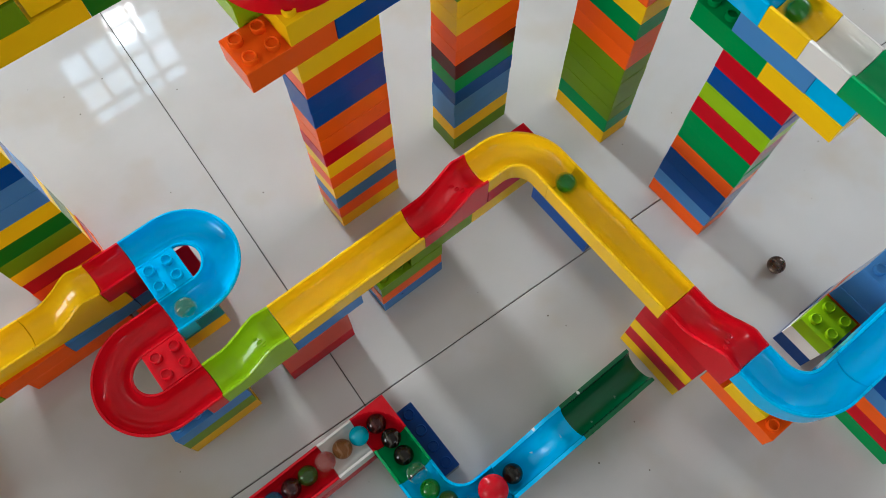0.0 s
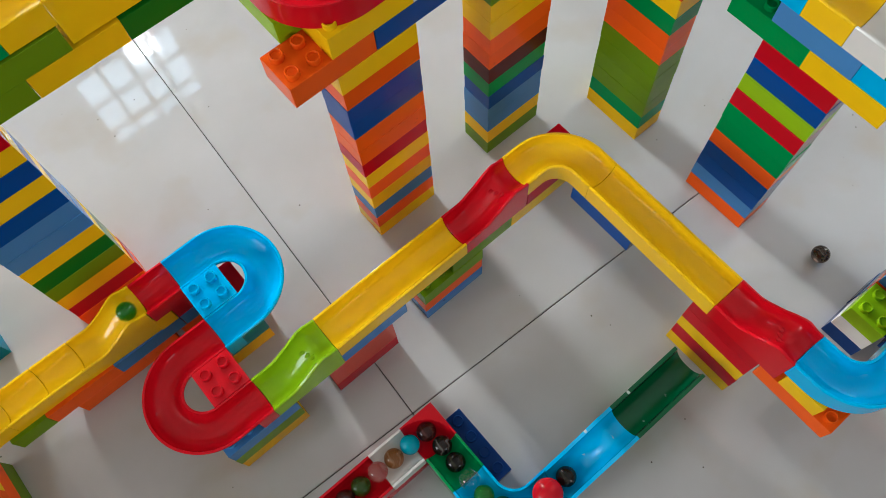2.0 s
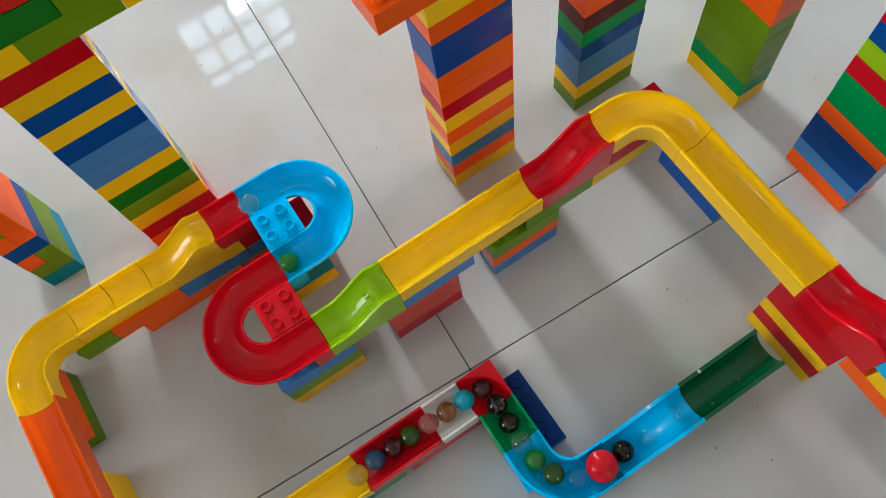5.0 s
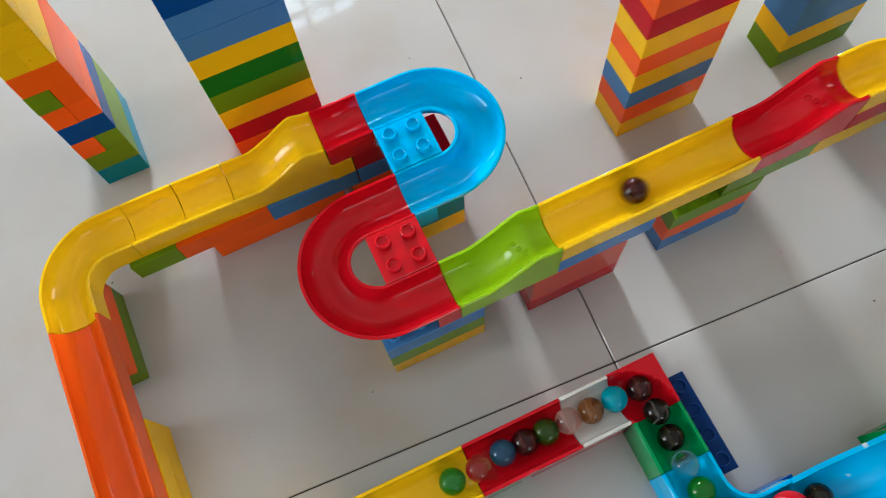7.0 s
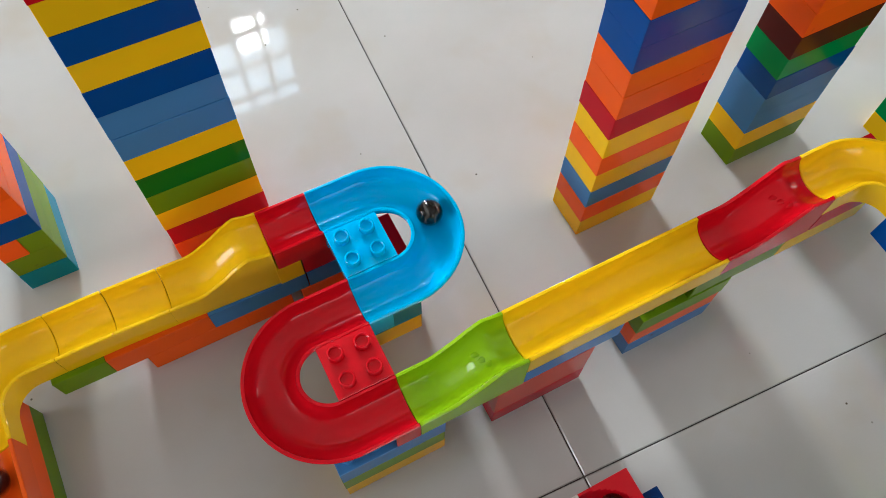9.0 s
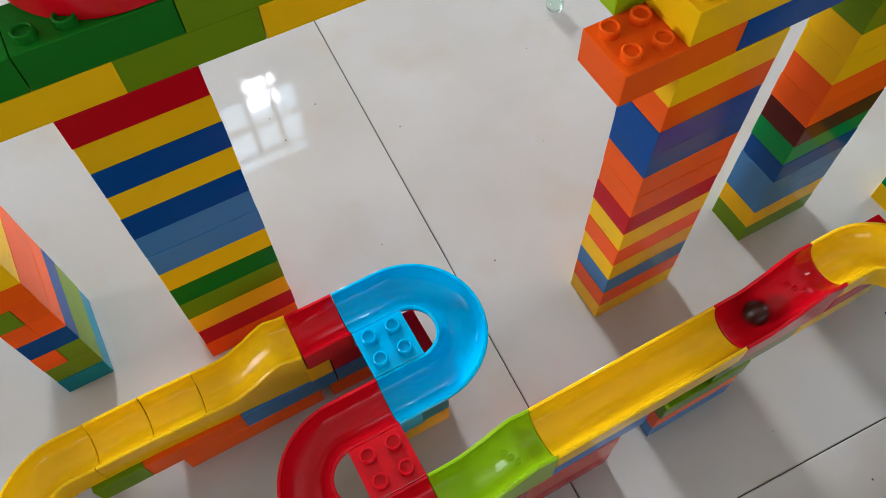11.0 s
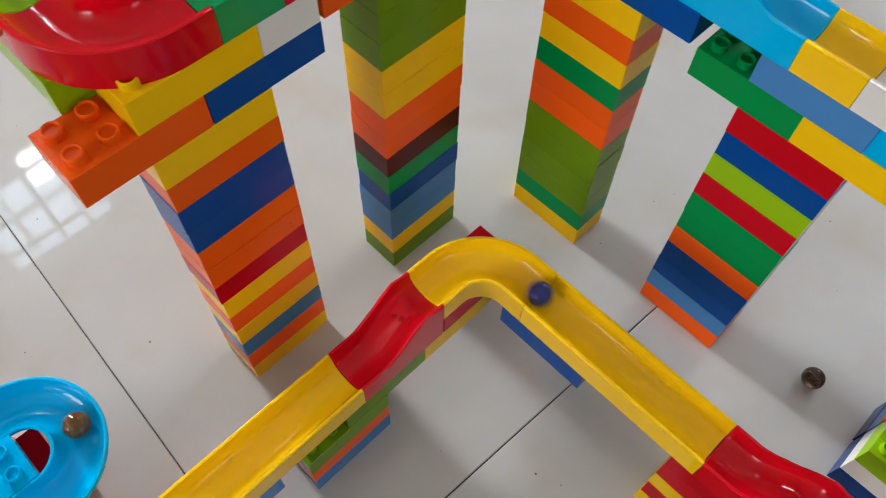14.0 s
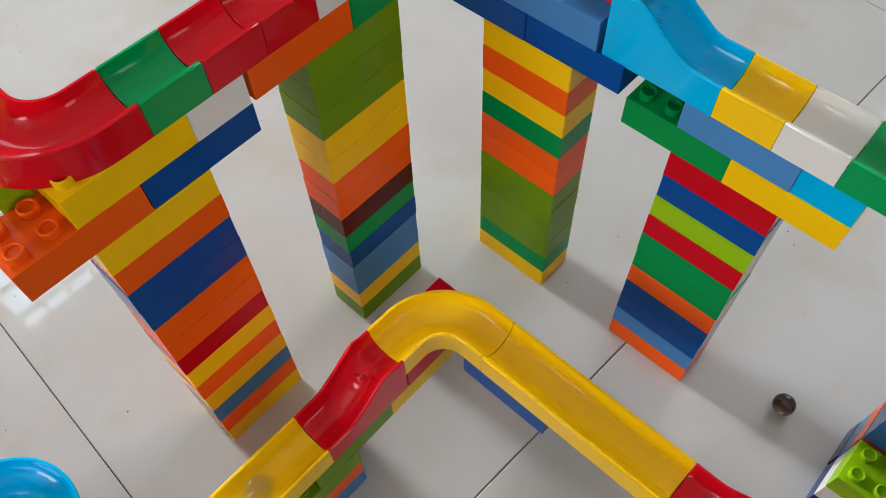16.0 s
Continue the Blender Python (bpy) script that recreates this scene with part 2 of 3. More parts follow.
def line(x0, y0, x1, y1, rim0, rim1, bottom, n=1):
    """Stations in studs and levels; a fall follows an S curve."""
    a = math.atan2(y1 - y0, x1 - x0)
    out = []
    for k in range(n + 1):
        f = k / n
        g = f if rim1 >= rim0 else 1 - f  # from the low end
        h = min(max((g - 0.24) / 0.56, 0), 1)
        s = h * h * (3 - 2 * h) + 0.13 * math.exp(-((g - 0.8) ** 2) / 0.006) - 0.05 * math.exp(-((g - 0.55) ** 2) / 0.004)
        s = s if rim1 >= rim0 else 1 - s
        out.append(((x0 + (x1 - x0) * f) * U, (y0 + (y1 - y0) * f) * U, a, (rim0 + (rim1 - rim0) * s) * H, bottom * H))
    return out


def arc(cx, cy, r, a0, a1, rim, bottom, n=20):
    """Stations on a bend round cx, cy from angle a0 to a1 (degrees)."""
    out = []
    turn = 90 if a1 > a0 else -90
    for k in range(n + 1):
        a = a0 + (a1 - a0) * k / n
        out.append(((cx + r * math.cos(radians(a))) * U, (cy + r * math.sin(radians(a))) * U, radians(a + turn), rim * H, bottom * H))
    return out


def bend(ax, ay, cx, cy, a0, a1, rim, bottom, n=18):
    """A quarter bend of radius 2 round cx, cy with a straight stub at either end; ax, ay is the corner of its square."""
    mid = arc(cx, cy, 2, a0, a1, rim, bottom, n)
    way = 1 if a1 > a0 else -1
    first, last = mid[0], mid[-1]
    a, b = first[2], last[2]
    pre = (first[0] - math.cos(a) * U, first[1] - math.sin(a) * U, a, first[3], first[4])
    post = (last[0] + math.cos(b) * U, last[1] + math.sin(b) * U, b, last[3], last[4])
    return [pre] + mid + [post]


def eased(stations):
    """The same stations with both ends drawn in a hair and their edges rounded, so that a joint shows between two pieces."""
    (x0, y0, a0, r0, b0), (x1, y1, a1, r1, b1) = stations[0], stations[-1]
    e = 0.0007

    def along(x, y, a, d, rim, b, drop):
        return (x + math.cos(a) * d, y + math.sin(a) * d, a, rim - drop, b)

    head = [along(x0, y0, a0, 0.00015, r0, b0, 0.0006), along(x0, y0, a0, e, r0, b0, 0)]
    tail = [along(x1, y1, a1, -e, r1, b1, 0), along(x1, y1, a1, -0.00015, r1, b1, 0.0006)]
    return head + list(stations[1:-1]) + tail


def scuff_glinted(name, rgb):
    """Old glossy plastic; pale spots in its colour paint in glints and scuffs."""
    m = plastic(name, rgb, 0.12, 0.5, 0.35)
    t = m.node_tree
    b = t.nodes["Principled BSDF"]
    src = b.inputs["Base Color"].links[0].from_socket
    co = t.nodes.new("ShaderNodeTexCoord")
    stretch = t.nodes.new("ShaderNodeMapping")
    stretch.inputs["Scale"].default_value = (1.0, 0.55, 1.0)
    stretch.inputs["Rotation"].default_value = (0, 0, 0.6)
    glint_spots = t.nodes.new("ShaderNodeTexVoronoi")
    glint_spots.inputs["Scale"].default_value = 95
    where = t.nodes.new("ShaderNodeTexNoise")
    where.inputs["Scale"].default_value = 70
    link(t, co.outputs["Object"], stretch.inputs["Vector"])
    link(t, stretch.outputs[0], glint_spots.inputs["Vector"])
    link(t, co.outputs["Object"], where.inputs["Vector"])
    a = t.nodes.new("ShaderNodeMapRange")
    a.inputs["From Min"].default_value, a.inputs["From Max"].default_value, a.inputs["To Min"].default_value, a.inputs["To Max"].default_value = 0.10, 0.16, 1, 0
    link(t, glint_spots.outputs["Distance"], a.inputs["Value"])
    c = t.nodes.new("ShaderNodeMapRange")
    c.inputs["From Min"].default_value, c.inputs["From Max"].default_value = 0.52, 0.58
    link(t, where.outputs["Fac"], c.inputs["Value"])
    both = t.nodes.new("ShaderNodeMath")
    both.operation = "MULTIPLY"
    link(t, a.outputs[0], both.inputs[0])
    link(t, c.outputs[0], both.inputs[1])
    mix = t.nodes.new("ShaderNodeMix")
    mix.data_type = "RGBA"
    mix.inputs[7].default_value = (0.7, 0.74, 0.72, 1)
    link(t, both.outputs[0], mix.inputs[0])
    link(t, src, mix.inputs[6])
    link(t, mix.outputs[2], b.inputs["Base Color"])
    return m


SHINY["scuff_glint_cyan"] = scuff_glinted("scuff_glint_cyan_plastic", RGB["cyan"])
SHINY["scuff_glint_green"] = scuff_glinted("scuff_glint_green_plastic", RGB["pine"])


def ring_sweep(stations, profile):
    """A closed bar of the profile (across, height) carried along the stations; profile(rim, bottom) gives its corners."""
    bm = bmesh.new()
    rows = []
    for x, y, a, rim, bottom in stations:
        c, n = math.cos(a), math.sin(a)
        rows.append([bm.verts.new((x - n * v, y + c * v, z)) for v, z in profile(rim, bottom)])
    k = len(rows[0])
    for p, q in zip(rows, rows[1:]):
        for i in range(k):
            bm.faces.new((p[i], q[i], q[(i + 1) % k], p[(i + 1) % k]))
    bm.faces.new(rows[0])
    bm.faces.new(rows[-1][::-1])
    bmesh.ops.recalc_face_normals(bm, faces=bm.faces)
    return bm


def gutter_profile(rim, bottom, lip=0.0021, depth=0.0125, skin=0.0017):
    w, e = U - 0.00012, 0.0006
    cut = channel(w - lip, depth)
    under = channel(w - 0.0004, depth + skin)
    top = [(-w, rim - 0.0012), (-w, rim - e), (-w + e, rim)] + [(v, rim + d) for v, d in cut] + [(w - e, rim), (w, rim - e), (w, rim - 0.0012)]
    return top + [(v, rim + d - 0.0012) for v, d in reversed(under[1:-1])]


def track(colour, stations, label, **kw):
    """A hollow moulded track: the gutter with its rims, two side walls, two end walls; half-pipes are a bare gutter."""
    x, y = sum(p[0] for p in stations) / len(stations), sum(p[1] for p in stations) / len(stations)
    base = Vector((x, y, min(p[4] for p in stations)))
    mat = SHINY[colour]
    if kw:
        bm = sweep(stations, **kw)
        bmesh.ops.translate(bm, vec=-base, verts=bm.verts)
        ob = part("track_piece", bm, mat, None, smooth=True)
        ob.matrix_basis = Matrix.Translation(base)
        return tagged(ob, label, "marble track", "marble run tracks")
    ob = new("track_piece")
    ob.matrix_basis = Matrix.Translation(base)

    def piece(name, bm, smooth=True):
        bmesh.ops.translate(bm, vec=-base, verts=bm.verts)
        return part(name, bm, mat, ob, smooth=smooth)

    run = eased(stations)
    piece("gutter", ring_sweep(run, gutter_profile))
    w, skin = U - 0.00012, 0.0016
    for sign in (-1, 1):
        piece("side_wall", ring_sweep(run, lambda rim, bottom: [(sign * w, bottom), (sign * w, rim - 0.0011), (sign * (w - skin), rim - 0.0040), (sign * (w - skin), bottom)]))
    for (px, py, a, rim, bottom), way in ((run[0], 1), (run[-1], -1)):
        d = way * skin
        pair = [(px, py, a, rim - 0.0004, bottom), (px + math.cos(a) * d, py + math.sin(a) * d, a, rim - 0.0004, bottom)]
        bm = sweep(pair, width=2 * U - 0.0006, depth=0.0132, lip=0.0018)
        piece("end_wall", bm)
    if len(stations) == 21 and colour != "yellow" and abs(stations[0][3] - stations[-1][3]) > 0.001:
        # three moulded ribs across the gutter near the ramp's high end
        up = stations if stations[-1][3] > stations[0][3] else stations[::-1]
        for k, side in ((13.6, 0.0045), (14.2, 0.0), (14.8, -0.0045)):
            i = int(k)
            g = k - i
            p = [up[i][c] + (up[i + 1][c] - up[i][c]) * g for c in (0, 1, 3)]
            a = up[i][2]
            bm = bmesh.new()
            bmesh.ops.create_uvsphere(bm, u_segments=12, v_segments=8, radius=1.0)
            bmesh.ops.scale(bm, vec=(0.0040, 0.0017, 0.0006), verts=bm.verts)
            dip = 0.0125 * math.sqrt(1 - (side / 0.0138) ** 2)
            part("rib", bm, mat, ob, m=Matrix.Translation(Vector((p[0] - math.sin(a) * side, p[1] + math.cos(a) * side, p[2] - dip)) - base) @ pose(0, 0, 0, 0, 0, math.degrees(a)), smooth=True)
    return tagged(ob, label, "marble track", "marble run tracks")


# ---- floor and room ----
def slab(name, x0, x1, y0, y1, z0, z1, mat):
    return tagged(part(name, box_bm(x0, x1, y0, y1, z0, z1), mat, None), kind="structure")


W0, E0, S0, N0, TOP = ROOM
floor = tagged(part("floor", box_bm(W0, E0, S0, N0, -0.06, -0.0012), GROUT, None), "polished off-white tiles with thin dark joints", kind="structure")
tagged(slab("ceiling", W0, E0, S0, N0, TOP, TOP + 0.1, CEIL), "plain white painted ceiling")
T = 0.15


def wall_with_holes(name, along_x, at, lo, hi, holes, label):
    bm = bmesh.new()
    edge = lo
    spans = []
    for a0, a1, z0, z1 in holes:
        spans += [(edge, a0, 0, TOP), (a0, a1, 0, z0), (a0, a1, z1, TOP)]
        edge = a1
    for p, q, s, e in spans + [(edge, hi, 0, TOP)]:
        if along_x:
            box_bm(p, q, at, at + T, s, e, bm=bm)
        else:
            box_bm(at - T, at, p, q, s, e, bm=bm)
    tagged(part(name, bm, PAINT, None), label, kind="structure")


bm = bmesh.new()
for p, q, z0, z1 in ((W0 - T, WIN_N[0], 0, TOP), (WIN_N[0], WIN_N2[0], 0, WIN_N[2]), (WIN_N2[0], WIN_N2[1], 0, WIN_N2[2]), (WIN_N2[0], WIN_N2[1], WIN_N2[3], WIN_N[2]),
                     (WIN_N2[1], WIN_N[1], 0, WIN_N[2]), (WIN_N[0], WIN_N[1], WIN_N[3], TOP), (WIN_N[1], E0 + T, 0, TOP)):
    box_bm(p, q, N0, N0 + T, z0, z1, bm=bm)
tagged(part("wall_north", bm, PAINT, None), "painted wall with two barred windows, one over the other", kind="structure")
wall_with_holes("wall_west", False, W0, S0, N0, [WIN_W], "painted wall with a wide window")
wall_with_holes("wall_east", False, E0 + T, S0, N0, [FILL_E], "painted wall with an opening added for fill light")
bm = bmesh.new()
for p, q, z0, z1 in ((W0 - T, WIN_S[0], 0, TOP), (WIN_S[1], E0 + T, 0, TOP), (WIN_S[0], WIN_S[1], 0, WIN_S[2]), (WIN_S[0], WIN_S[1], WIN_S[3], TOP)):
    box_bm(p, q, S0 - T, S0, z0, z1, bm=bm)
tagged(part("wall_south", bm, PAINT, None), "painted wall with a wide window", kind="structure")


def barred_window(name, along_x, at, hole, nu, nv, h=0.008):
    a0, a1, z0, z1 = hole
    e = tagged(new(name), "window with dark steel bars", "window", kind="structure")
    for k in range(nu + 1):
        a = a0 + (a1 - a0) * k / nu
        b = box_bm(a - h, a + h, at + 0.02, at + 0.05, z0, z1) if along_x else box_bm(at - 0.05, at - 0.02, a - h, a + h, z0, z1)
        part("bar", b, DARK, e)
    for k in range(nv + 1):
        z = z0 + (z1 - z0) * k / nv
        b = box_bm(a0, a1, at + 0.052, at + 0.075, z - h, z + h) if along_x else box_bm(at - 0.075, at - 0.052, a0, a1, z - h, z + h)
        part("bar", b, DARK, e)


barred_window("window_1", True, N0, WIN_N, 4, 4, 0.0115)
barred_window("window_3", True, N0, WIN_N2, 4, 3)
barred_window("window_2", False, W0, WIN_W, 4, 3)
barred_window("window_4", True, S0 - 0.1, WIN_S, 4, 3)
# bars for the added east opening
barred_window("fill_opening_east", False, E0 + T, FILL_E, 4, 3)

# tiles, laid at a slight turn to the toy's grid
TILE_SIZE, TILE_TURN = 0.8, -3.1
tile_origin = (5.12 * U, -3.42 * U)
tile_me = mesh_of("tile", box_bm(0.0004, TILE_SIZE - 0.0004, 0.0004, TILE_SIZE - 0.0004, -0.01, 0, 0.0006), TILE)
for i in range(-8, 6):
    for j in range(-7, 4):
        put("tile", tile_me, floor, pose(*tile_origin, 0, 0, 0, TILE_TURN) @ pose(i * TILE_SIZE, j * TILE_SIZE, 0))

# ---- the towers ----
def tower(x, y, nx, ny, colours, label):
    e = stack("brick_tower", x, y, 0, label, "brick tower", "tall towers")
    for k, c in enumerate(colours):
        brick(e, 0, 0, k, nx, ny, c)
    return e


A = tower(10.25, 5.55, 4, 2, "yellow orange sky yellow orange yellow red orange orange blue blue orange yellow".split(), "tall striped tower of stacked toy bricks on the floor")
brick(A, -2, 0, 13, 4, 2, "orange", [(0, 0), (0, 1), (1, 0), (1, 1)])
brick(A, 2, 0, 13, 4, 2, "blue")
brick(A, 0, 0, 14, 4, 2, "yellow", [(0, 0), (1, 0), (0, 1), (1, 1), (2, 0)])
brick(A, 4, 0, 14, 2, 2, "white")
B = tower(18.35, 5.55, 4, 2, "olive yellow sky sky blue green brown orange orange yellow yellow olive olive olive".split(), "tall tower of green, orange and blue toy bricks")
brick(B, -2, 0, 14, 4, 2, "orange")
brick(B, 2, 0, 14, 4, 2, "green")
C = tower(25.5, 0.4, 2, 4, "yellow green olive olive olive olive orange orange green yellow orange yellow".split(), "tall tower of olive and orange toy bricks")
C.matrix_basis = pose(25.5 * U, 0.4 * U, 0, -1.1, 0.4, 0)
brick(C, 0, -1.9, 12, 2, 4, "blue")
brick(C, 0, 2.1, 12, 2, 4, "blue")
brick(C, 0, -0.8, 13, 2, 4, "sky")
brick(C, 0, 3.2, 13, 2, 4, "sky")
D = tower(25.75, -7.5, 2, 4, "orange sky blue blue orange green green red lime blue red".split(), "tall striped tower of red, blue and green toy bricks")
brick(D, 0, 2.05, 11, 2, 4, "green", [(0, 3), (1, 3), (0, 2), (1, 2)])
brick(D, 0, -1.95, 11, 2, 4, "yellow")
brick(D, 0, 0.1, 12, 2, 4, "sky")
brick(D, 0, -1.9, 12, 2, 2, "cyan")
E = tower(-5.4, 12.2, 4, 2, "orange red yellow olive forest yellow sky sky blue yellow blue yellow red".split(), "broad tall tower of striped toy bricks")
E.matrix_basis = pose(-5.4 * U, 12.2 * U, 0, -1.9, 0.5, 0) @ Matrix.Diagonal((1.045, 1.03, 1.0, 1.0))
brick(E, -2, 0, 13, 4, 2, "yellow")
brick(E, 2, 0, 13, 4, 2, "olive")
brick(E, 6, 0, 13, 4, 2, "yellow")
brick(E, 10, 0, 13, 4, 2, "forest")
brick(E, 0, 0, 14, 4, 2, "forest", [(0, 0), (1, 0), (2, 0)])
brick(E, -4, 0, 14, 4, 2, "forest")
brick(E, 4, 0, 14, 4, 2, "olive")
brick(E, 12, 0, 14, 2, 2, "olive")
brick(A, -1.05, 1.95, 14, 2, 4, "lime")

# the narrow tower with halves side by side
Fk = stack("brick_tower", -11.45, 13.7, 0, "narrow tower of mixed small toy bricks", "brick tower", "tall towers")
for k, row in enumerate((["teal"], ["olive"], ["orange", "olive"], ["blue"], ["orange", "orange"], ["olive", "orange"], ["orange"], ["yellow", "yellow"], ["yellow"], ["olive", "yellow"], ["yellow"])):
    if len(row) == 1:
        brick(Fk, 0, 0, k, 2, 4, row[0])
    else:
        for i, c in enumerate(row):
            brick(Fk, i, 0, k, 1, 4, c)


# ---- supports under the tracks ----
def support(x, y, z, rows, label):
    e = stack("brick_stack", x, y, 0, label, "brick stack", "track supports")
    for dx, dy, level, nx, ny, c, studs in rows:
        brick(e, dx, dy, level + z, nx, ny, c, studs)
    return e


# all red bricks; the upper two carry a painted-in sheen
support(3, 0, 0, [(0, 0, 0, 4, 2, "red", ()), (0, 0, 1, 4, 2, "red_sheen", ()), (0, 0, 2, 4, 2, "red_sheen", ()), (1, 0, 3, 4, 2, "sky", ())], "red and blue bricks under the yellow track")
support(9.05, 0, 0, [(0, 0, 0, 4, 2, "sky", ()), (0, 0, 1, 4, 2, "orange", ()), (0, 0, 2, 4, 2, "olive", [(0, 0), (1, 0)]), (2, 0, 3, 4, 2, "olive", ()), (6, 0, 3, 4, 2, "yellow", ()), (7, 0, 4, 4, 2, "red", ())], "blue, orange and green bricks under the track")
support(18, -5.1, 0, [(0, 0, 4, 2, 4, "blue", ())], "blue brick clipped under the yellow track")
support(18.1, -13.15, 0, [(0, 0, 0, 2, 4, "yellow", ()), (0, 0, 1, 2, 4, "red", ()), (0, 0, 2, 2, 4, "yellow", ()), (0, 0, 3, 2, 4, "red", ()), (0, 0, 4, 2, 4, "red", ())], "red and yellow striped bricks under the track")
support(18, -17.2, 0, [(0, 0, 4, 2, 4, "orange", [(0, 0), (1, 0)]), (0, 1, 5, 2, 2, "yellow", ())], "orange and yellow bricks under the blue bend")
support(-3.05, 0, 0, [(0, 0, 0, 4, 2, "yellow", ()), (0, 0, 1, 4, 2, "olive", ()), (0, 0, 2, 4, 2, "sky", [(0, 0), (1, 0)])], "yellow, green and blue bricks under the red bend")
support(-1.8, 4.4, 0, [(2.5, 2, 0, 2, 2, "orange", ()), (0, 0, 1, 4, 2, "yellow", ()), (0, 0, 2, 4, 2, "teal", ()), (2.5, 2, 1, 2, 2, "sky", ()), (2.5, 2, 2, 2, 2, "red", ())], "teal, yellow and orange bricks under the blue bend")
support(-9.1, 8, 0, [(-2, 0, 1, 2, 2, "olive", ()), (0, 0, 1, 4, 2, "orange", ()), (1.2, 0, 0, 4, 2, "orange", ()), (4, 0, 1, 4, 2, "sky", ()), (5.2, 0, 0, 2, 2, "orange", ()), (7, 0, 2, 1, 2, "yellow", ()), (8.02, 0, 2, 2, 2, "red", ()), (8.02, 0, 1, 2, 2, "sky", ()), (7.6, 0, 0, 2, 2, "orange", ())], "orange and blue bricks under the yellow track")
support(-14.4, 4.25, 0, [(0, 0, 0, 2, 4, "olive", ()), (0, 0, 1, 2, 4, "orange", ())], "orange and green bricks under the track bend")
support(-14.3, -2, 0, [(0, 0, 0, 2, 4, "yellow", ()), (0, 0, 1, 2, 4, "yellow", ())], "yellow bricks under the orange track")
support(24.6, -16.3, 0, [(0, 0, 0, 2, 2, "navy", ()), (0, 0, 1, 2, 2, "white", ()), (0, 0, 2, 2, 2, "lime", [(0, 0), (1, 0), (0, 1), (1, 1)])], "lime, white and dark blue bricks on the floor")

support(24, -22.4, 0, [(0, 0, 0, 2, 4, "green", ()), (0, 0, 1, 2, 4, "red", ()), (0, 0, 2, 2, 4, "orange", ()), (0, 0, 3, 2, 4, "sky", ()), (0, 2, 4, 2, 4, "blue", ()), (0, 4, 5, 2, 2, "sky", ())], "green, red, orange and blue bricks on the floor")
support(26.7, -18.3, 0, [(0, 0, 0, 2, 4, "navy", ()), (0, 0, 1, 2, 4, "sky", ()), (0, 0, 2, 2, 4, "orange", ()), (0, 0, 3, 2, 4, "sky", ()), (0, 0, 4, 2, 4, "sky", ()), (0, 0, 5, 2, 4, "sky", [(0, 3), (1, 3), (0, 2), (1, 2)])], "blue and orange bricks on the floor")
for x in (35, 43):
    support(x, -18, 0, [(0, 0, k, 2, 2, c, ()) for k, c in enumerate("orange sky yellow green sky orange".split())], "stack of coloured bricks under the light blue track")
support(24.7, -18.5, 0, [(0, 0, 2, 2, 2, "navy", ()), (0, 0, 3, 2, 2, "blue", [(0, 1), (1, 1)])], "dark blue bricks beside the blue track")
support(6.02, -9, 0, [(0, 0, 0, 1, 4, "navy", [(0, 0), (0, 1), (0, 2), (0, 3)])], "narrow dark blue brick lying on the floor")
support(-11, -6, 0, [(0, 0, 0, 4, 2, "yellow", ()), (4.5, 0, 0, 4, 2, "green", ()), (8.6, 0, 0, 2, 2, "green", ()), (11, 0, 0, 4, 2, "red", ()), (15, 0, 0, 2, 2, "red", ()), (15, -2, 0, 2, 2, "green", ()), (15, -4, 0, 2, 2, "cyan", ()), (17.6, -6, 0, 2, 2, "blue", ()), (23, -6, 0, 4, 2, "green", ()), (23, -6, 1, 4, 2, "green", ())], "coloured bricks under the collecting track")

# ---- the track pieces ----
track("yellow", line(4, 1, 12, 1, 5, 5, 4), "long straight yellow track")
track("red", line(12, 1, 16, 1, 5, 6, 4, 20), "glossy red track ramp joining two levels")
track("lime", line(0, 1, 4, 1, 4, 5, 3, 20), "lime green track ramp")
track("yellow", bend(16, -2, 17, -1, 90, 0, 6, 5), "glossy yellow quarter-bend track")
track("yellow", line(19, -2, 19, -10, 6, 6, 5), "long straight yellow track on the bend")
track("red", line(19, -10, 19, -14, 6, 7, 5, 20), "glossy red track ramp")
track("cyan", bend(22, -14, 21, -15, 180, 270, 7, 6), "light blue quarter-bend track")
track("cyan", line(22, -17, 26, -17, 7, 7, 6), "light blue straight track")
track("cyan", line(26, -17, 36, -17, 7, 7, 6), "long straight light blue track")
track("cyan", line(36, -17, 46, -17, 7, 7, 6), "long straight light blue track")
track("red", line(-2, 9, 0, 9, 4, 4, 3), "short red track on dark bricks")
track("yellow", line(-6.15, 9.2, -2, 9.05, 3, 4, 2, 20), "glossy yellow track ramp")
track("yellow", line(-8.25, 9.25, -6.15, 9.2, 3, 3, 2), "short straight yellow track piece")
track("yellow", line(-10.4, 9.25, -8.25, 9.25, 3, 3, 2), "short straight yellow track piece")
track("yellow", bend(-10.4, 6.25, -11.4, 7.25, 90, 180, 3, 2), "glossy yellow quarter-bend track")
track("orange", line(-13.4, 6.25, -13.35, -1.75, 3, 3, 2), "long straight orange track")


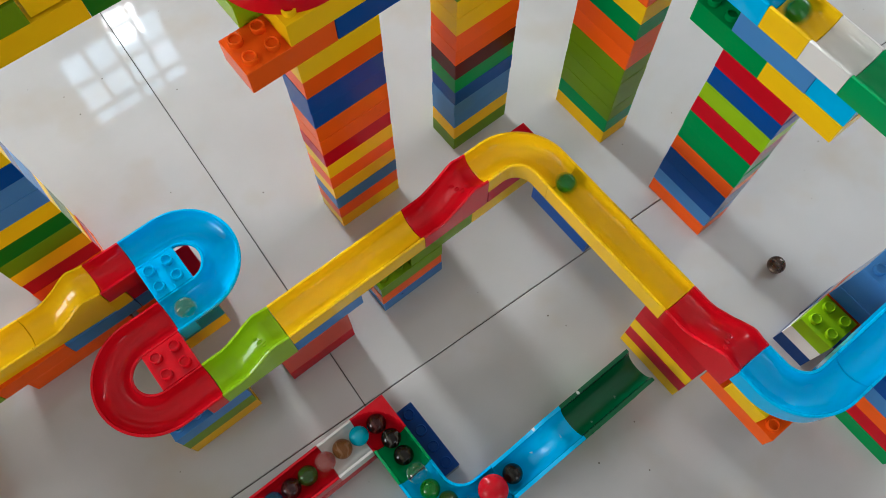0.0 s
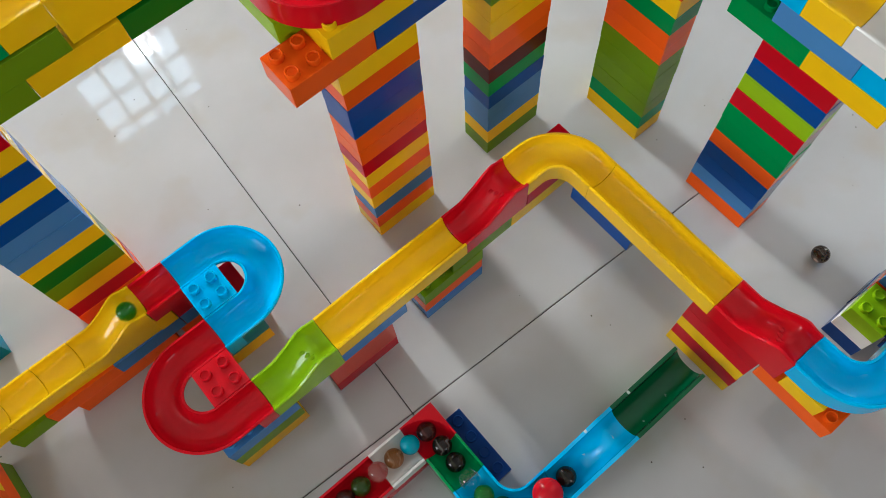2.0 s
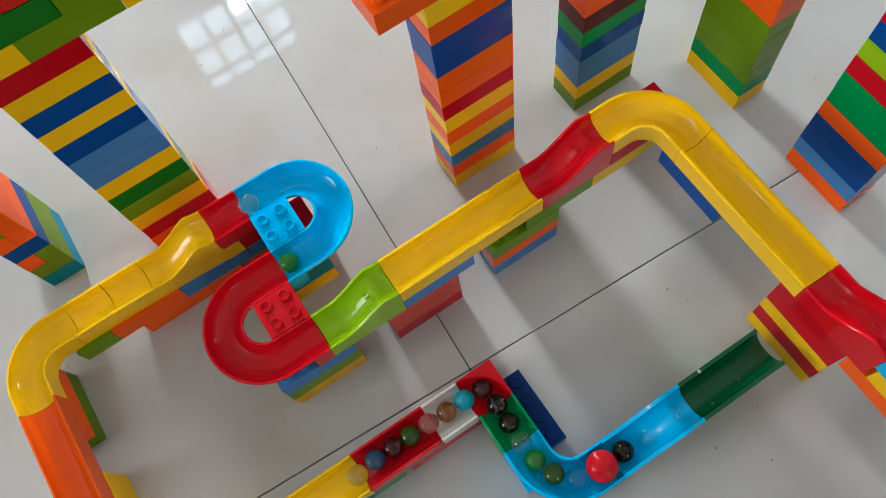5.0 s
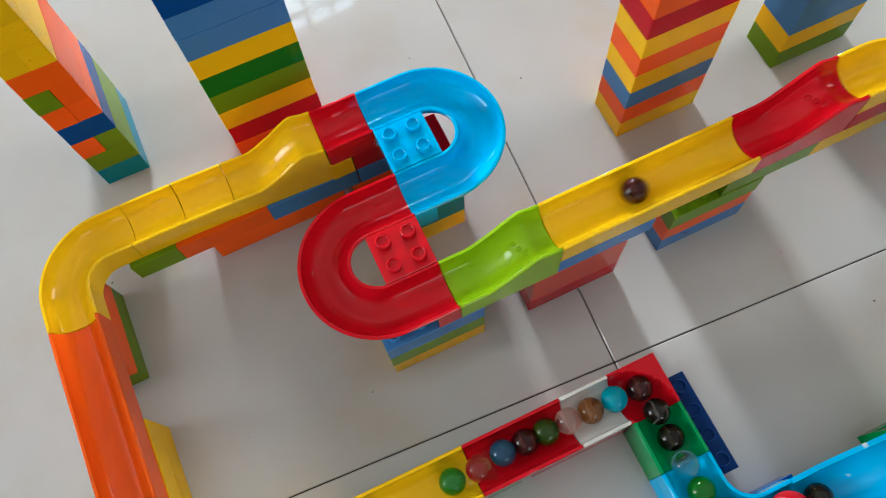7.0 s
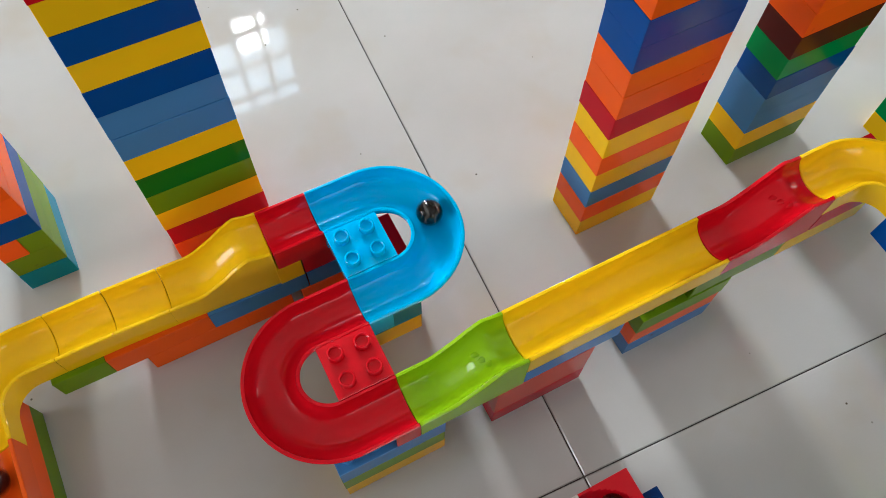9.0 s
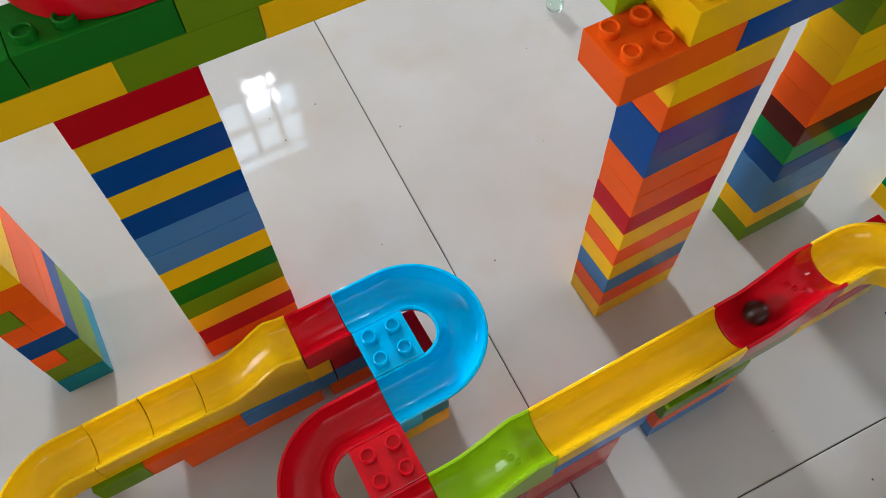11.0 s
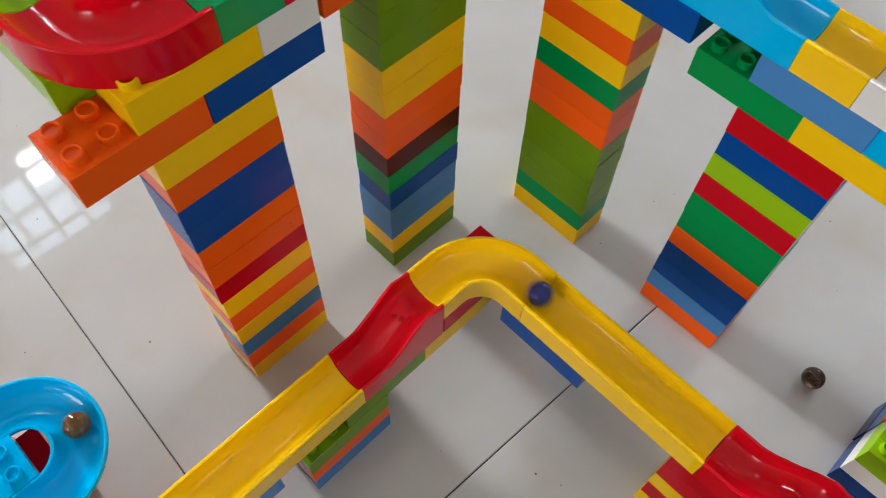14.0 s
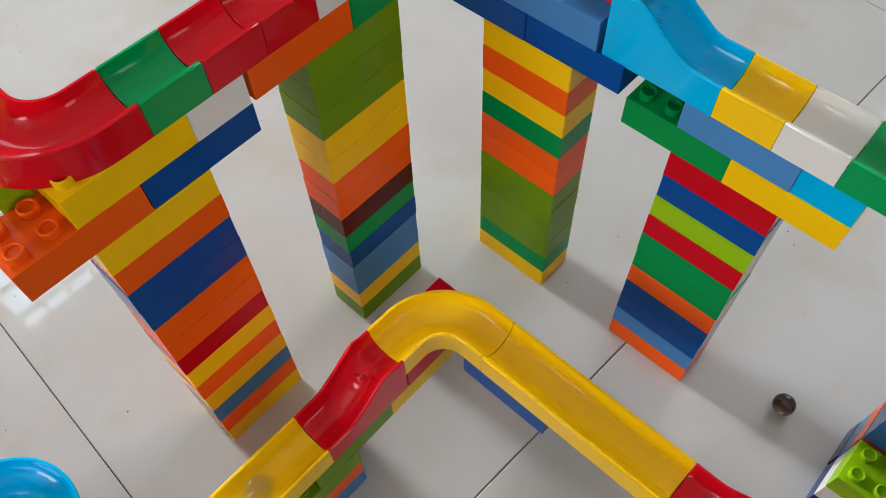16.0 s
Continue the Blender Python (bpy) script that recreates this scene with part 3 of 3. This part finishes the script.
def u_turn(colour, x0, y0, z0, way, label):
    """A U bend of 6 by 4.6 studs with a stud plate; way 1 opens west, -1 east."""
    e = stack("u_bend_track", x0, y0, z0, label, "marble track", "marble run tracks")
    c = 1.95
    d = 0.9
    if way > 0:
        st = line(d, 2, c, 2, 4, 4, 3) + arc(c, 0, 2, 90, -90, 4, 3, 36)[1:-1] + line(c, -2, d, -2, 4, 4, 3)
    else:
        st = line(-d, -2, -c, -2, 4, 4, 3) + arc(-c, 0, 2, 270, 90, 4, 3, 36)[1:-1] + line(-c, 2, -d, 2, 4, 4, 3)
    part("gutter", ring_sweep(st, gutter_profile), SHINY[colour], e, smooth=True)
    for y in (-2, 2):
        part("arm", sweep(line(0.01 * way, y, way * d, y, 4, 4, 3)), SHINY[colour], e, smooth=True)
    x_a, x_b = (0, 2.05) if way > 0 else (-2.05, 0)
    p = part("stud_plate", box_bm(x_a * U, x_b * U, -1.006 * U, 1.006 * U, 3.6 * H, 4 * H + 0.0002, 0.0003), SHINY[colour], e)
    for i in (0.5, 1.5):
        for j in (-0.5, 0.5):
            put("stud", stud_mesh(SHINY[colour]), p, pose(way * i * U, j * U, 4 * H))
    return e


u_turn("cyan", 0, 7, 0, 1, "light blue U-bend track with four studs")
u_turn("red", 0, 3, 0, -1, "glossy red U-bend track with four studs")
track("red", bend(0, 0, 12.2, 8.55, 270, 180, 16, 15)[::1], "red quarter-bend track high on the tower")
track("lime", line(10.2, 9.55, 10.2, 13.55, 16, 16, 15), "straight lime track high on the tower")
track("red", bend(0, 0, -2, 15.85, 270, 180, 16, 15), "red quarter-bend track high on the tower")

# high tracks on the towers
track("green", line(13.2, 6.55, 15.2, 6.55, 16, 16, 15), "short green track on the tower")
track("red", line(15.2, 6.55, 17.2, 6.55, 16, 16, 15), "short red track on the beam")
track("red", line(17.2, 6.55, 19.15, 6.55, 16, 16, 15), "short red track on the beam")
track("white", line(19.15, 6.55, 21.2, 6.55, 16, 16, 15), "short white track on the beam")
track("green", line(-0.9, 13.9, 1.2, 13.9, 16, 16, 15), "short green track on the tower")
track("yellow", line(1.2, 13.9, 3.25, 13.9, 16, 16, 15), "short yellow track on the tower")
track("yellow", line(3.25, 13.9, 7.3, 13.9, 16, 15, 14, 20), "tall yellow track ramp on the beam")
track("red", line(26.7, 3.75, 26.7, -0.25, 15, 15, 20), "straight red track on the beam")
track("cyan", line(26.7, -4.33, 26.7, -0.25, 14, 15, 13, 20), "light blue track ramp on the beam")
track("yellow", line(26.7, -4.33, 26.7, -6.38, 14, 14, 13), "short yellow track on the tower")
track("white", line(26.7, -6.38, 26.7, -8.4, 14, 14, 13), "short white track on the tower")
track("green", line(26.7, -8.4, 26.7, -12.4, 14, 14, 13), "straight green track on the tower")

# low collecting track
track("yellow", line(-11.35, -5, -2, -5, 2, 2, 1), "yellow collecting track with marbles")
track("red", line(-2, -5, 2, -5, 2, 2, 1), "red collecting track with marbles")
track("white", line(2, -5, 4, -5, 2, 2, 1), "white collecting track with marbles")
track("green", line(5, -6, 5, -8, 2, 2, 1), "green collecting track with marbles")
track("cyan", bend(8, -8, 7, -9, 180, 270, 2, 1), "light blue quarter-bend track holding marbles")
track("scuff_glint_cyan", line(8, -11, 12.2, -11, 2, 3, 2, 20), "light blue open half-pipe ramp", shell=0.002, lip=0.003)
track("scuff_glint_green", line(12.2, -11, 16.7, -11, 3, 3, 2), "dark green open half-pipe track", shell=0.002, lip=0.003)


# ---- red corner of the collecting track ----
def corner_bm(x0, y0, rim, bottom, n=22):
    """A square block with a quarter-round gutter round its south-west corner."""
    bm = bmesh.new()
    side, half, depth = 2 * U - 0.0002, U * 0.87, 0.0125
    grid = []
    for j in range(n + 1):
        row = []
        for i in range(n + 1):
            x, y = side * i / n, side * j / n
            d = abs(math.hypot(x, y) - U) / half
            dip = depth * math.sqrt(max(0.0, 1 - d * d))
            row.append(bm.verts.new((x0 * U + x, y0 * U + y, rim * H - dip)))
        grid.append(row)
    for j in range(n):
        for i in range(n):
            bm.faces.new((grid[j][i], grid[j][i + 1], grid[j + 1][i + 1], grid[j + 1][i]))
    edge = [grid[0][i] for i in range(n)] + [grid[j][n] for j in range(n)] + [grid[n][i] for i in range(n, 0, -1)] + [grid[j][0] for j in range(n, 0, -1)]
    low = [bm.verts.new((v.co.x, v.co.y, bottom * H)) for v in edge]
    for k in range(len(edge)):
        m = (k + 1) % len(edge)
        bm.faces.new((edge[k], low[k], low[m], edge[m]))
    return bm


tagged(part("track_piece", corner_bm(4, -6, 2, 1), SHINY["red"], None, smooth=True), "square red corner piece with a curved gutter", "marble track", "marble run tracks")

# ---- marbles ----
R_MARBLE, SEAT = 0.0080, 0.0047
GLASS = {
    "clear_blue": glass("pale_blue_glass", (0.35, 0.75, 0.9)), "clear": glass("clear_glass", (0.74, 0.92, 0.84)), "pale_yellow": glass("pale_yellow_glass", (0.86, 0.84, 0.45)), "green": glass("green_glass", (0.02, 0.34, 0.02)),
    "brown": glass("brown_glass", (0.24, 0.09, 0.05)), "dark": glass("smoky_glass", (0.17, 0.15, 0.14)), "blue": glass("blue_glass", (0.01, 0.03, 0.55)),
    "amber": glass("amber_glass", (0.50, 0.22, 0.07)), "dark_blue": glass("dark_blue_glass", (0.03, 0.05, 0.28)), "cyan": glass("cyan_glass", (0.0, 0.5, 0.66)),
    "olive": glass("olive_glass", (0.05, 0.14, 0.012)), "pink": glass("pale_pink_glass", (0.80, 0.50, 0.45)), "teal": glass("teal_glass", (0.02, 0.12, 0.24)), "black": glass("black_glass", (0.05, 0.05, 0.045)),
}


def swirl(name, dark, pale, through_light):
    """Smoky glass with pale ribbons inside."""
    m, t, b = nodes_of(name)
    co = t.nodes.new("ShaderNodeTexCoord")
    w = t.nodes.new("ShaderNodeTexWave")
    w.inputs["Scale"].default_value, w.inputs["Distortion"].default_value, w.inputs["Detail"].default_value = 40, 12, 3
    link(t, co.outputs["Object"], w.inputs["Vector"])
    ramp = t.nodes.new("ShaderNodeValToRGB")
    ramp.color_ramp.elements[0].position, ramp.color_ramp.elements[0].color = 0.80, (*dark, 1)
    ramp.color_ramp.elements[1].position, ramp.color_ramp.elements[1].color = 0.98, (*pale, 1)
    link(t, w.outputs["Fac"], ramp.inputs[0])
    link(t, ramp.outputs[0], b.inputs["Base Color"])
    b.inputs["Roughness"].default_value, b.inputs["IOR"].default_value = 0.015, 1.45
    b.inputs["Specular IOR Level"].default_value = 0.3
    b.inputs["Transmission Weight"].default_value = through_light
    return m


for kind, weight in (("cyan", 0.5), ("teal", 0.6), ("olive", 0.65), ("green", 0.7), ("dark_blue", 0.6), ("pink", 0.85), ("blue", 0.75)):
    GLASS[kind].node_tree.nodes["Principled BSDF"].inputs["Transmission Weight"].default_value = weight  # milky, half-opaque marbles
GLASS["dark"] = swirl("smoky_swirl_glass", (0.014, 0.010, 0.008), (0.16, 0.14, 0.12), 0.45)
GLASS["black"] = swirl("black_swirl_glass", (0.008, 0.007, 0.004), (0.05, 0.04, 0.02), 0.45)
GLASS["brown"] = swirl("brown_swirl_glass", (0.05, 0.007, 0.008), (0.16, 0.04, 0.03), 0.5)
# ribbons here paint in the bright highlights inside the marble on the floor
GLASS["smoky"] = swirl("smoky_brown_highlight_glass", (0.10, 0.05, 0.03), (0.5, 0.42, 0.34), 0.9)
GLASS["amber"] = swirl("amber_swirl_glass", (0.34, 0.12, 0.03), (0.60, 0.32, 0.14), 0.7)
SPHERE = {}


def ball_mesh(kind, r):
    if (kind, r) not in SPHERE:
        bm = bmesh.new()
        bmesh.ops.create_uvsphere(bm, u_segments=28, v_segments=18, radius=r)
        SPHERE[kind, r] = mesh_of("marble", bm, GLASS[kind], True)
        for p in SPHERE[kind, r].polygons:
            p.use_smooth = True
    return SPHERE[kind, r]


def marble(kind, x, y, z, label):
    ob = new("marble", ball_mesh(kind, R_MARBLE))
    ob.matrix_basis = pose(x, y, z)
    return tagged(ob, label, "marble", "glass marbles")


LOW = 2 * H - SEAT
for kind, x, y in (("cyan", 3.9, -4.9), ("amber", 2.9, -4.9), ("brown", 4.93, -4.95), ("dark", 5.08, -5.97), ("black", 5.06, -7.0),
                   ("clear", 5.04, -8.05), ("green", 5.08, -9.06), ("olive", 5.42, -10.03), ("clear_blue", 6.15, -10.75), ("black", 8.64, -10.98)):
    marble(kind, x * U, y * U, LOW, {"clear_blue": "pale blue"}.get(kind, kind) + " glass marble resting in the collecting track")
marble("smoky", 27.65 * U, -11.56 * U, R_MARBLE, "smoky brown glass marble lying on the tiles")
marble("clear", 19.1 * U, 22.6 * U, R_MARBLE, "clear glass marble lying on the tiles")

RED_BALL = plastic("red_ball_plastic", (0.55, 0.006, 0.016), 0.2, 0.5, 0.22)
bm = bmesh.new()
bmesh.ops.create_uvsphere(bm, u_segments=36, v_segments=24, radius=0.0118)
ball = new("ball", mesh_of("ball", bm, RED_BALL, True))
ball.matrix_basis = pose(7.4 * U, -10.98 * U, LOW + 0.0046)
tagged(ball, "larger red plastic ball in the collecting track", "ball")
bm = bmesh.new()
n = 48
rings = [[bm.verts.new((r * math.cos(k * math.tau / n), r * math.sin(k * math.tau / n), z)) for k in range(n)] for r, z in ((0.01182, 0.00012), (0.01188, 0), (0.01182, -0.00012))]
for a, b in zip(rings, rings[1:]):
    for k in range(n):
        bm.faces.new((a[k], a[(k + 1) % n], b[(k + 1) % n], b[k]))
part("seam", bm, plastic("red_seam_plastic", (0.35, 0.006, 0.01), 0.4), ball, m=pose(0, 0, 0, 62, 20, 0))


# ---- the ways that the marbles run ----
def polyline(*pieces):
    """Points in studs and levels joined into one way, with the length run at each."""
    pts = [(x * U, y * U, z * H - SEAT) for piece in pieces for x, y, z in piece]
    run = [0.0]
    for p, q in zip(pts, pts[1:]):
        run.append(run[-1] + math.dist(p, q))
    return pts, run


def straight(a, b, n):
    return [tuple(a[i] + (b[i] - a[i]) * k / n for i in range(3)) for k in range(n)]


def fall(a, b, n=10):
    out = []
    for k in range(n):
        g = k / n
        out.append((a[0] + (b[0] - a[0]) * g, a[1] + (b[1] - a[1]) * g, a[2] + (b[2] - a[2]) * g * g * (3 - 2 * g)))
    return out


def around(cx, cy, r, a0, a1, z, n=12):
    return [(cx + r * math.cos(radians(a0 + (a1 - a0) * k / n)), cy + r * math.sin(radians(a0 + (a1 - a0) * k / n)), z) for k in range(n)]


MAIN = polyline(
    straight((34, -17, 7), (21, -17, 7), 8), around(21, -15, 2, 270, 180, 7), [(19, -14.9, 7)], fall((19, -14, 7), (19, -10, 6)),
    straight((19, -10, 6), (19, -1, 6), 6), around(17, -1, 2, 0, 90, 6), fall((16, 1, 6), (12, 1, 5)), straight((12, 1, 5), (4, 1, 5), 6), fall((4, 1, 5), (0, 1, 4)),
    straight((0, 1, 4), (-1.95, 1, 4), 3), around(-1.95, 3, 2, 270, 90, 4, 24), straight((-1.95, 5, 4), (1.95, 5, 4), 4), around(1.95, 7, 2, -90, 90, 4, 24),
    straight((1.95, 9, 4), (-2, 9, 4), 4), fall((-2, 9.05, 4), (-6, 9.2, 3)), straight((-6, 9.2, 3), (-11.4, 9.25, 3), 6), around(-11.4, 7.25, 2, 90, 180, 3),
    straight((-13.4, 7.25, 3), (-13.35, -2, 3), 8), around(-11.35, -3, 2, 180, 270, 2.2), straight((-11.35, -5, 2), (0, -5, 2), 6), [(0, -5, 2)])
HIGH = polyline(
    straight((10.2, 15, 16), (10.2, 8.55, 16), 4), around(12.2, 8.55, 2, 180, 270, 16, 12), straight((12.2, 6.55, 16), (21.2, 6.55, 16), 6),
    straight((21.2, 6.55, 16), (26.7, 3.75, 15), 6), straight((26.7, 3.75, 15), (26.7, -0.25, 15), 3), fall((26.7, -0.25, 15), (26.7, -4.33, 14)),
    straight((26.7, -4.33, 14), (26.7, -12, 14), 6), [(26.7, -12, 14)])


def place(way, s):
    pts, run = way
    for k in range(1, len(run)):
        if s <= run[k]:
            g = (s - run[k - 1]) / max(run[k] - run[k - 1], 1e-9)
            return [pts[k - 1][i] + (pts[k][i] - pts[k - 1][i]) * g for i in range(3)]
    return pts[-1]


WAITING = []


def roll(ob, way, steps):
    """Key a marble along a way: steps of seconds and metres run, a row at each tenth of a second on the move; those still to come queue on the feed track."""
    if way is MAIN and steps[0][1] < 0.05:
        q = -0.0168 * len(WAITING)
        WAITING.append(ob)
        steps = [(0, q), (steps[1][0] - 0.5, q)] + steps[1:]
    ts, ss = [p[0] for p in steps], [p[1] for p in steps]
    rows, t = [], 0.0
    while t < 16.0001:
        s = float(np.interp(t, ts, ss))
        near = float(np.interp(t - 0.1, ts, ss)), float(np.interp(t + 0.1, ts, ss))
        if t == 0 or t > 15.95 or abs(near[0] - s) > 1e-5 or abs(near[1] - s) > 1e-5:
            rows.append((round(t, 1), pose(*place(way, s))))
        t = round(t + 0.1, 1)
    walk(ob, rows)


def motions():
    roll(marble('pale_yellow', 0, 0, 0, 'pale yellow glass marble rolling down the track'), MAIN, [(0.0, 0.9915), (0.1, 1.0175), (0.2, 1.0435), (0.3, 1.0665), (0.4, 1.0895), (0.5, 1.111), (0.6, 1.1355), (0.7, 1.16), (0.8, 1.18), (0.9, 1.2045), (1.0, 1.2575), (1.2, 1.36), (1.6, 1.52), (2.4, 1.66), (3.3, 1.7417), (6.85, 1.7417), (7.0, 1.7487), (16, 1.7487)])
    roll(marble('green', 0, 0, 0, 'green glass marble rolling down the track'), MAIN, [(0.0, 0.465), (0.1, 0.503), (0.2, 0.532), (0.3, 0.5685), (0.4, 0.6185), (0.5, 0.6775), (0.6, 0.7305), (0.7, 0.7865), (0.8, 0.8545), (0.9, 0.903), (1.0, 0.935), (1.1, 0.9715), (1.2, 1.0035), (1.3, 1.028), (1.4, 1.051), (1.5, 1.0725), (1.6, 1.097), (1.7, 1.1185), (1.8, 1.143), (1.9, 1.1645), (2.0, 1.1845), (2.1, 1.221), (2.2, 1.2755), (2.5, 1.43), (2.9, 1.6), (3.55, 1.7255), (4.6, 1.62), (5.8, 1.61), (6.6, 1.69), (7.0, 1.7317), (16, 1.7317)])
    roll(marble('clear', 0, 0, 0, 'clear glass marble rolling down the track'), MAIN, [(0, 0), (2.2, 0.01), (2.5, 0.17), (2.7, 0.2475), (2.8, 0.2675), (2.9, 0.307), (3.0, 0.36), (3.1, 0.4025), (3.2, 0.4435), (3.3, 0.4845), (3.4, 0.515), (3.5, 0.553), (3.6, 0.6), (3.7, 0.656), (4.0, 0.83), (4.3, 0.95), (4.7, 1.06), (5.2, 1.185), (5.5, 1.33), (5.8, 1.4455), (5.9, 1.4835), (6.3, 1.6), (7.3, 1.7151), (16, 1.7151)])
    roll(marble('green', 0, 0, 0, 'green glass marble rolling down the track'), MAIN, [(0, 0.02), (2.9, 0.03), (3.2, 0.2), (3.4, 0.294), (3.5, 0.338), (3.6, 0.379), (3.7, 0.4215), (3.9, 0.5), (4.2, 0.63), (4.5, 0.8), (4.8, 0.93), (5.2, 1.04), (5.6, 1.14), (5.8, 1.187), (5.9, 1.234), (6.0, 1.287), (6.1, 1.3415), (6.2, 1.3675), (6.3, 1.4025), (6.4, 1.448), (6.5, 1.4905), (7.2, 1.62), (8.2, 1.6983), (16, 1.6983)])
    roll(marble('brown', 0, 0, 0, 'brown glass marble rolling down the track'), MAIN, [(0, 0.0), (5.8, 0.05), (6.1, 0.25), (6.3, 0.3495), (6.4, 0.3995), (6.5, 0.448), (6.6, 0.4935), (6.7, 0.5375), (6.8, 0.5785), (6.9, 0.6345), (7.0, 0.692), (7.1, 0.739), (7.2, 0.798), (7.3, 0.869), (7.4, 0.91), (7.5, 0.9435), (7.6, 0.9785), (7.7, 1.0195), (7.8, 1.0425), (7.9, 1.064), (8.0, 1.087), (8.1, 1.107), (8.2, 1.13), (8.3, 1.1515), (8.4, 1.1715), (8.5, 1.19), (8.6, 1.24), (8.7, 1.2945), (8.8, 1.3385), (9.0, 1.41), (9.3, 1.53), (10.5, 1.6823), (16, 1.6823)])
    roll(marble('dark', 0, 0, 0, 'dark glass marble rolling down the track'), MAIN, [(0, 0.01), (7.0, 0.05), (7.4, 0.33), (7.6, 0.44), (7.8, 0.549), (7.9, 0.5915), (8.0, 0.64), (8.1, 0.6975), (8.2, 0.7505), (8.3, 0.8125), (8.4, 0.8715), (8.5, 0.911), (8.6, 0.9445), (8.7, 0.9765), (8.8, 1.013), (8.9, 1.0375), (9.0, 1.062), (9.1, 1.0865), (9.2, 1.1035), (9.3, 1.1265), (9.4, 1.1525), (9.5, 1.1755), (9.6, 1.203), (9.7, 1.259), (9.8, 1.303), (10.0, 1.377), (10.4, 1.55), (11.5, 1.6663), (16, 1.6663)])
    roll(marble('brown', 0, 0, 0, 'brown glass marble rolling down the track'), MAIN, [(0, 0.0), (9.9, 0.01), (10.3, 0.25), (10.5, 0.35), (11.0, 0.6), (11.4, 0.82), (11.7, 0.95), (12.0, 1.045), (12.3, 1.1085), (12.4, 1.13), (12.5, 1.156), (12.6, 1.1775), (12.7, 1.2065), (13.0, 1.36), (13.4, 1.53), (14.5, 1.6503), (16, 1.6503)])
    roll(marble('blue', 0, 0, 0, 'blue glass marble rolling down the track'), MAIN, [(0, 0), (10.9, 0.01), (11.2, 0.17), (11.6, 0.36), (12.0, 0.55), (12.3, 0.714), (12.4, 0.7685), (12.6, 0.88), (12.8, 0.97), (12.9, 1.0095), (13.0, 1.037), (13.1, 1.0615), (13.2, 1.0875), (13.3, 1.112), (13.4, 1.1335), (13.5, 1.149), (13.8, 1.215), (14.1, 1.36), (14.5, 1.53), (15.5, 1.6343), (16, 1.6343)])
    roll(marble('amber', 0, 0, 0, 'amber glass marble rolling down the track'), MAIN, [(0, 0), (11.8, 0.01), (12.1, 0.17), (12.4, 0.349), (12.7, 0.4935), (12.8, 0.5285), (12.9, 0.5635), (13.0, 0.6165), (13.1, 0.677), (13.3, 0.79), (13.5, 0.9), (13.8, 1.0), (13.9, 1.032), (14.0, 1.055), (14.1, 1.0735), (14.3, 1.12), (14.6, 1.185), (14.9, 1.33), (15.3, 1.5), (16, 1.6)])
    roll(marble('dark_blue', 0, 0, 0, 'dark blue glass marble rolling down the track'), MAIN, [(0, 0), (13.0, 0.02), (13.3, 0.14), (13.7, 0.3255), (13.8, 0.377), (13.9, 0.424), (14.0, 0.4695), (14.1, 0.5135), (14.2, 0.5425), (14.3, 0.579), (14.4, 0.6305), (14.5, 0.679), (14.7, 0.79), (14.9, 0.9), (15.2, 1.0), (15.4, 1.059), (15.7, 1.12), (16, 1.185)])
    roll(marble('clear', 0, 0, 0, 'clear glass marble rolling down the track'), MAIN, [(0, 0), (13.8, 0.02), (14.1, 0.14), (14.5, 0.3075), (14.6, 0.3605), (14.7, 0.4105), (14.8, 0.459), (15.0, 0.533), (15.2, 0.6145), (15.4, 0.73), (15.7, 0.9), (16, 1.01)])
    roll(marble('pale_yellow', 0, 0, 0, 'pale yellow glass marble rolling down the track'), MAIN, [(0, 0), (14.7, 0.02), (15.0, 0.2), (15.4, 0.3945), (15.5, 0.443), (15.6, 0.4855), (15.8, 0.555), (16.0, 0.6605)])
    for kind, shift in (("teal", 0.0), ("brown", 1.02), ("olive", 1.98), ("pink", 3.02)):
        a, b = X_QUEUE + shift * U, X_QUEUE + (shift + 0.4 * (1 - shift / 4)) * U
        ob = marble(kind, a, -4.88 * U, LOW, kind + " glass marble resting in the collecting track")
        walk(ob, [(0, pose(a, -4.88 * U, LOW)), (6.8, pose(a, -4.88 * U, LOW)), (7.0, pose(b, -4.88 * U, LOW)), (16, pose(b, -4.88 * U, LOW))])
    roll(marble("green", 0, 0, 0, "green glass marble on the high track"), HIGH, [(0, HIGH_A), (0.1, HIGH_A + 0.05), (0.2, HIGH_A + 0.095), (0.4, HIGH[1][-1]), (16, HIGH[1][-1])])
    roll(marble("clear", 0, 0, 0, "clear glass marble on the high track"), HIGH, [(0, 0.0), (13.1, 0.0), (13.3, 0.113), (13.4, 0.145), (13.6, 0.23), (14.4, HIGH_A - 0.1), (14.5, HIGH_A - 0.03), (14.6, HIGH_A + 0.034), (14.8, HIGH[1][-1]), (16, HIGH[1][-1])])
    roll(marble("amber", 0, 0, 0, "amber glass marble on the high track"), HIGH, [(0, 0.0), (14.0, 0.05), (14.2, 0.118), (14.3, 0.136), (14.4, 0.171), (15.2, HIGH_A - 0.12), (15.4, HIGH_A + 0.001), (15.6, HIGH[1][-1]), (16, HIGH[1][-1])])


X_QUEUE = -1.12 * U
HIGH_A = HIGH[1][-1] - 6.94 * U
motions()
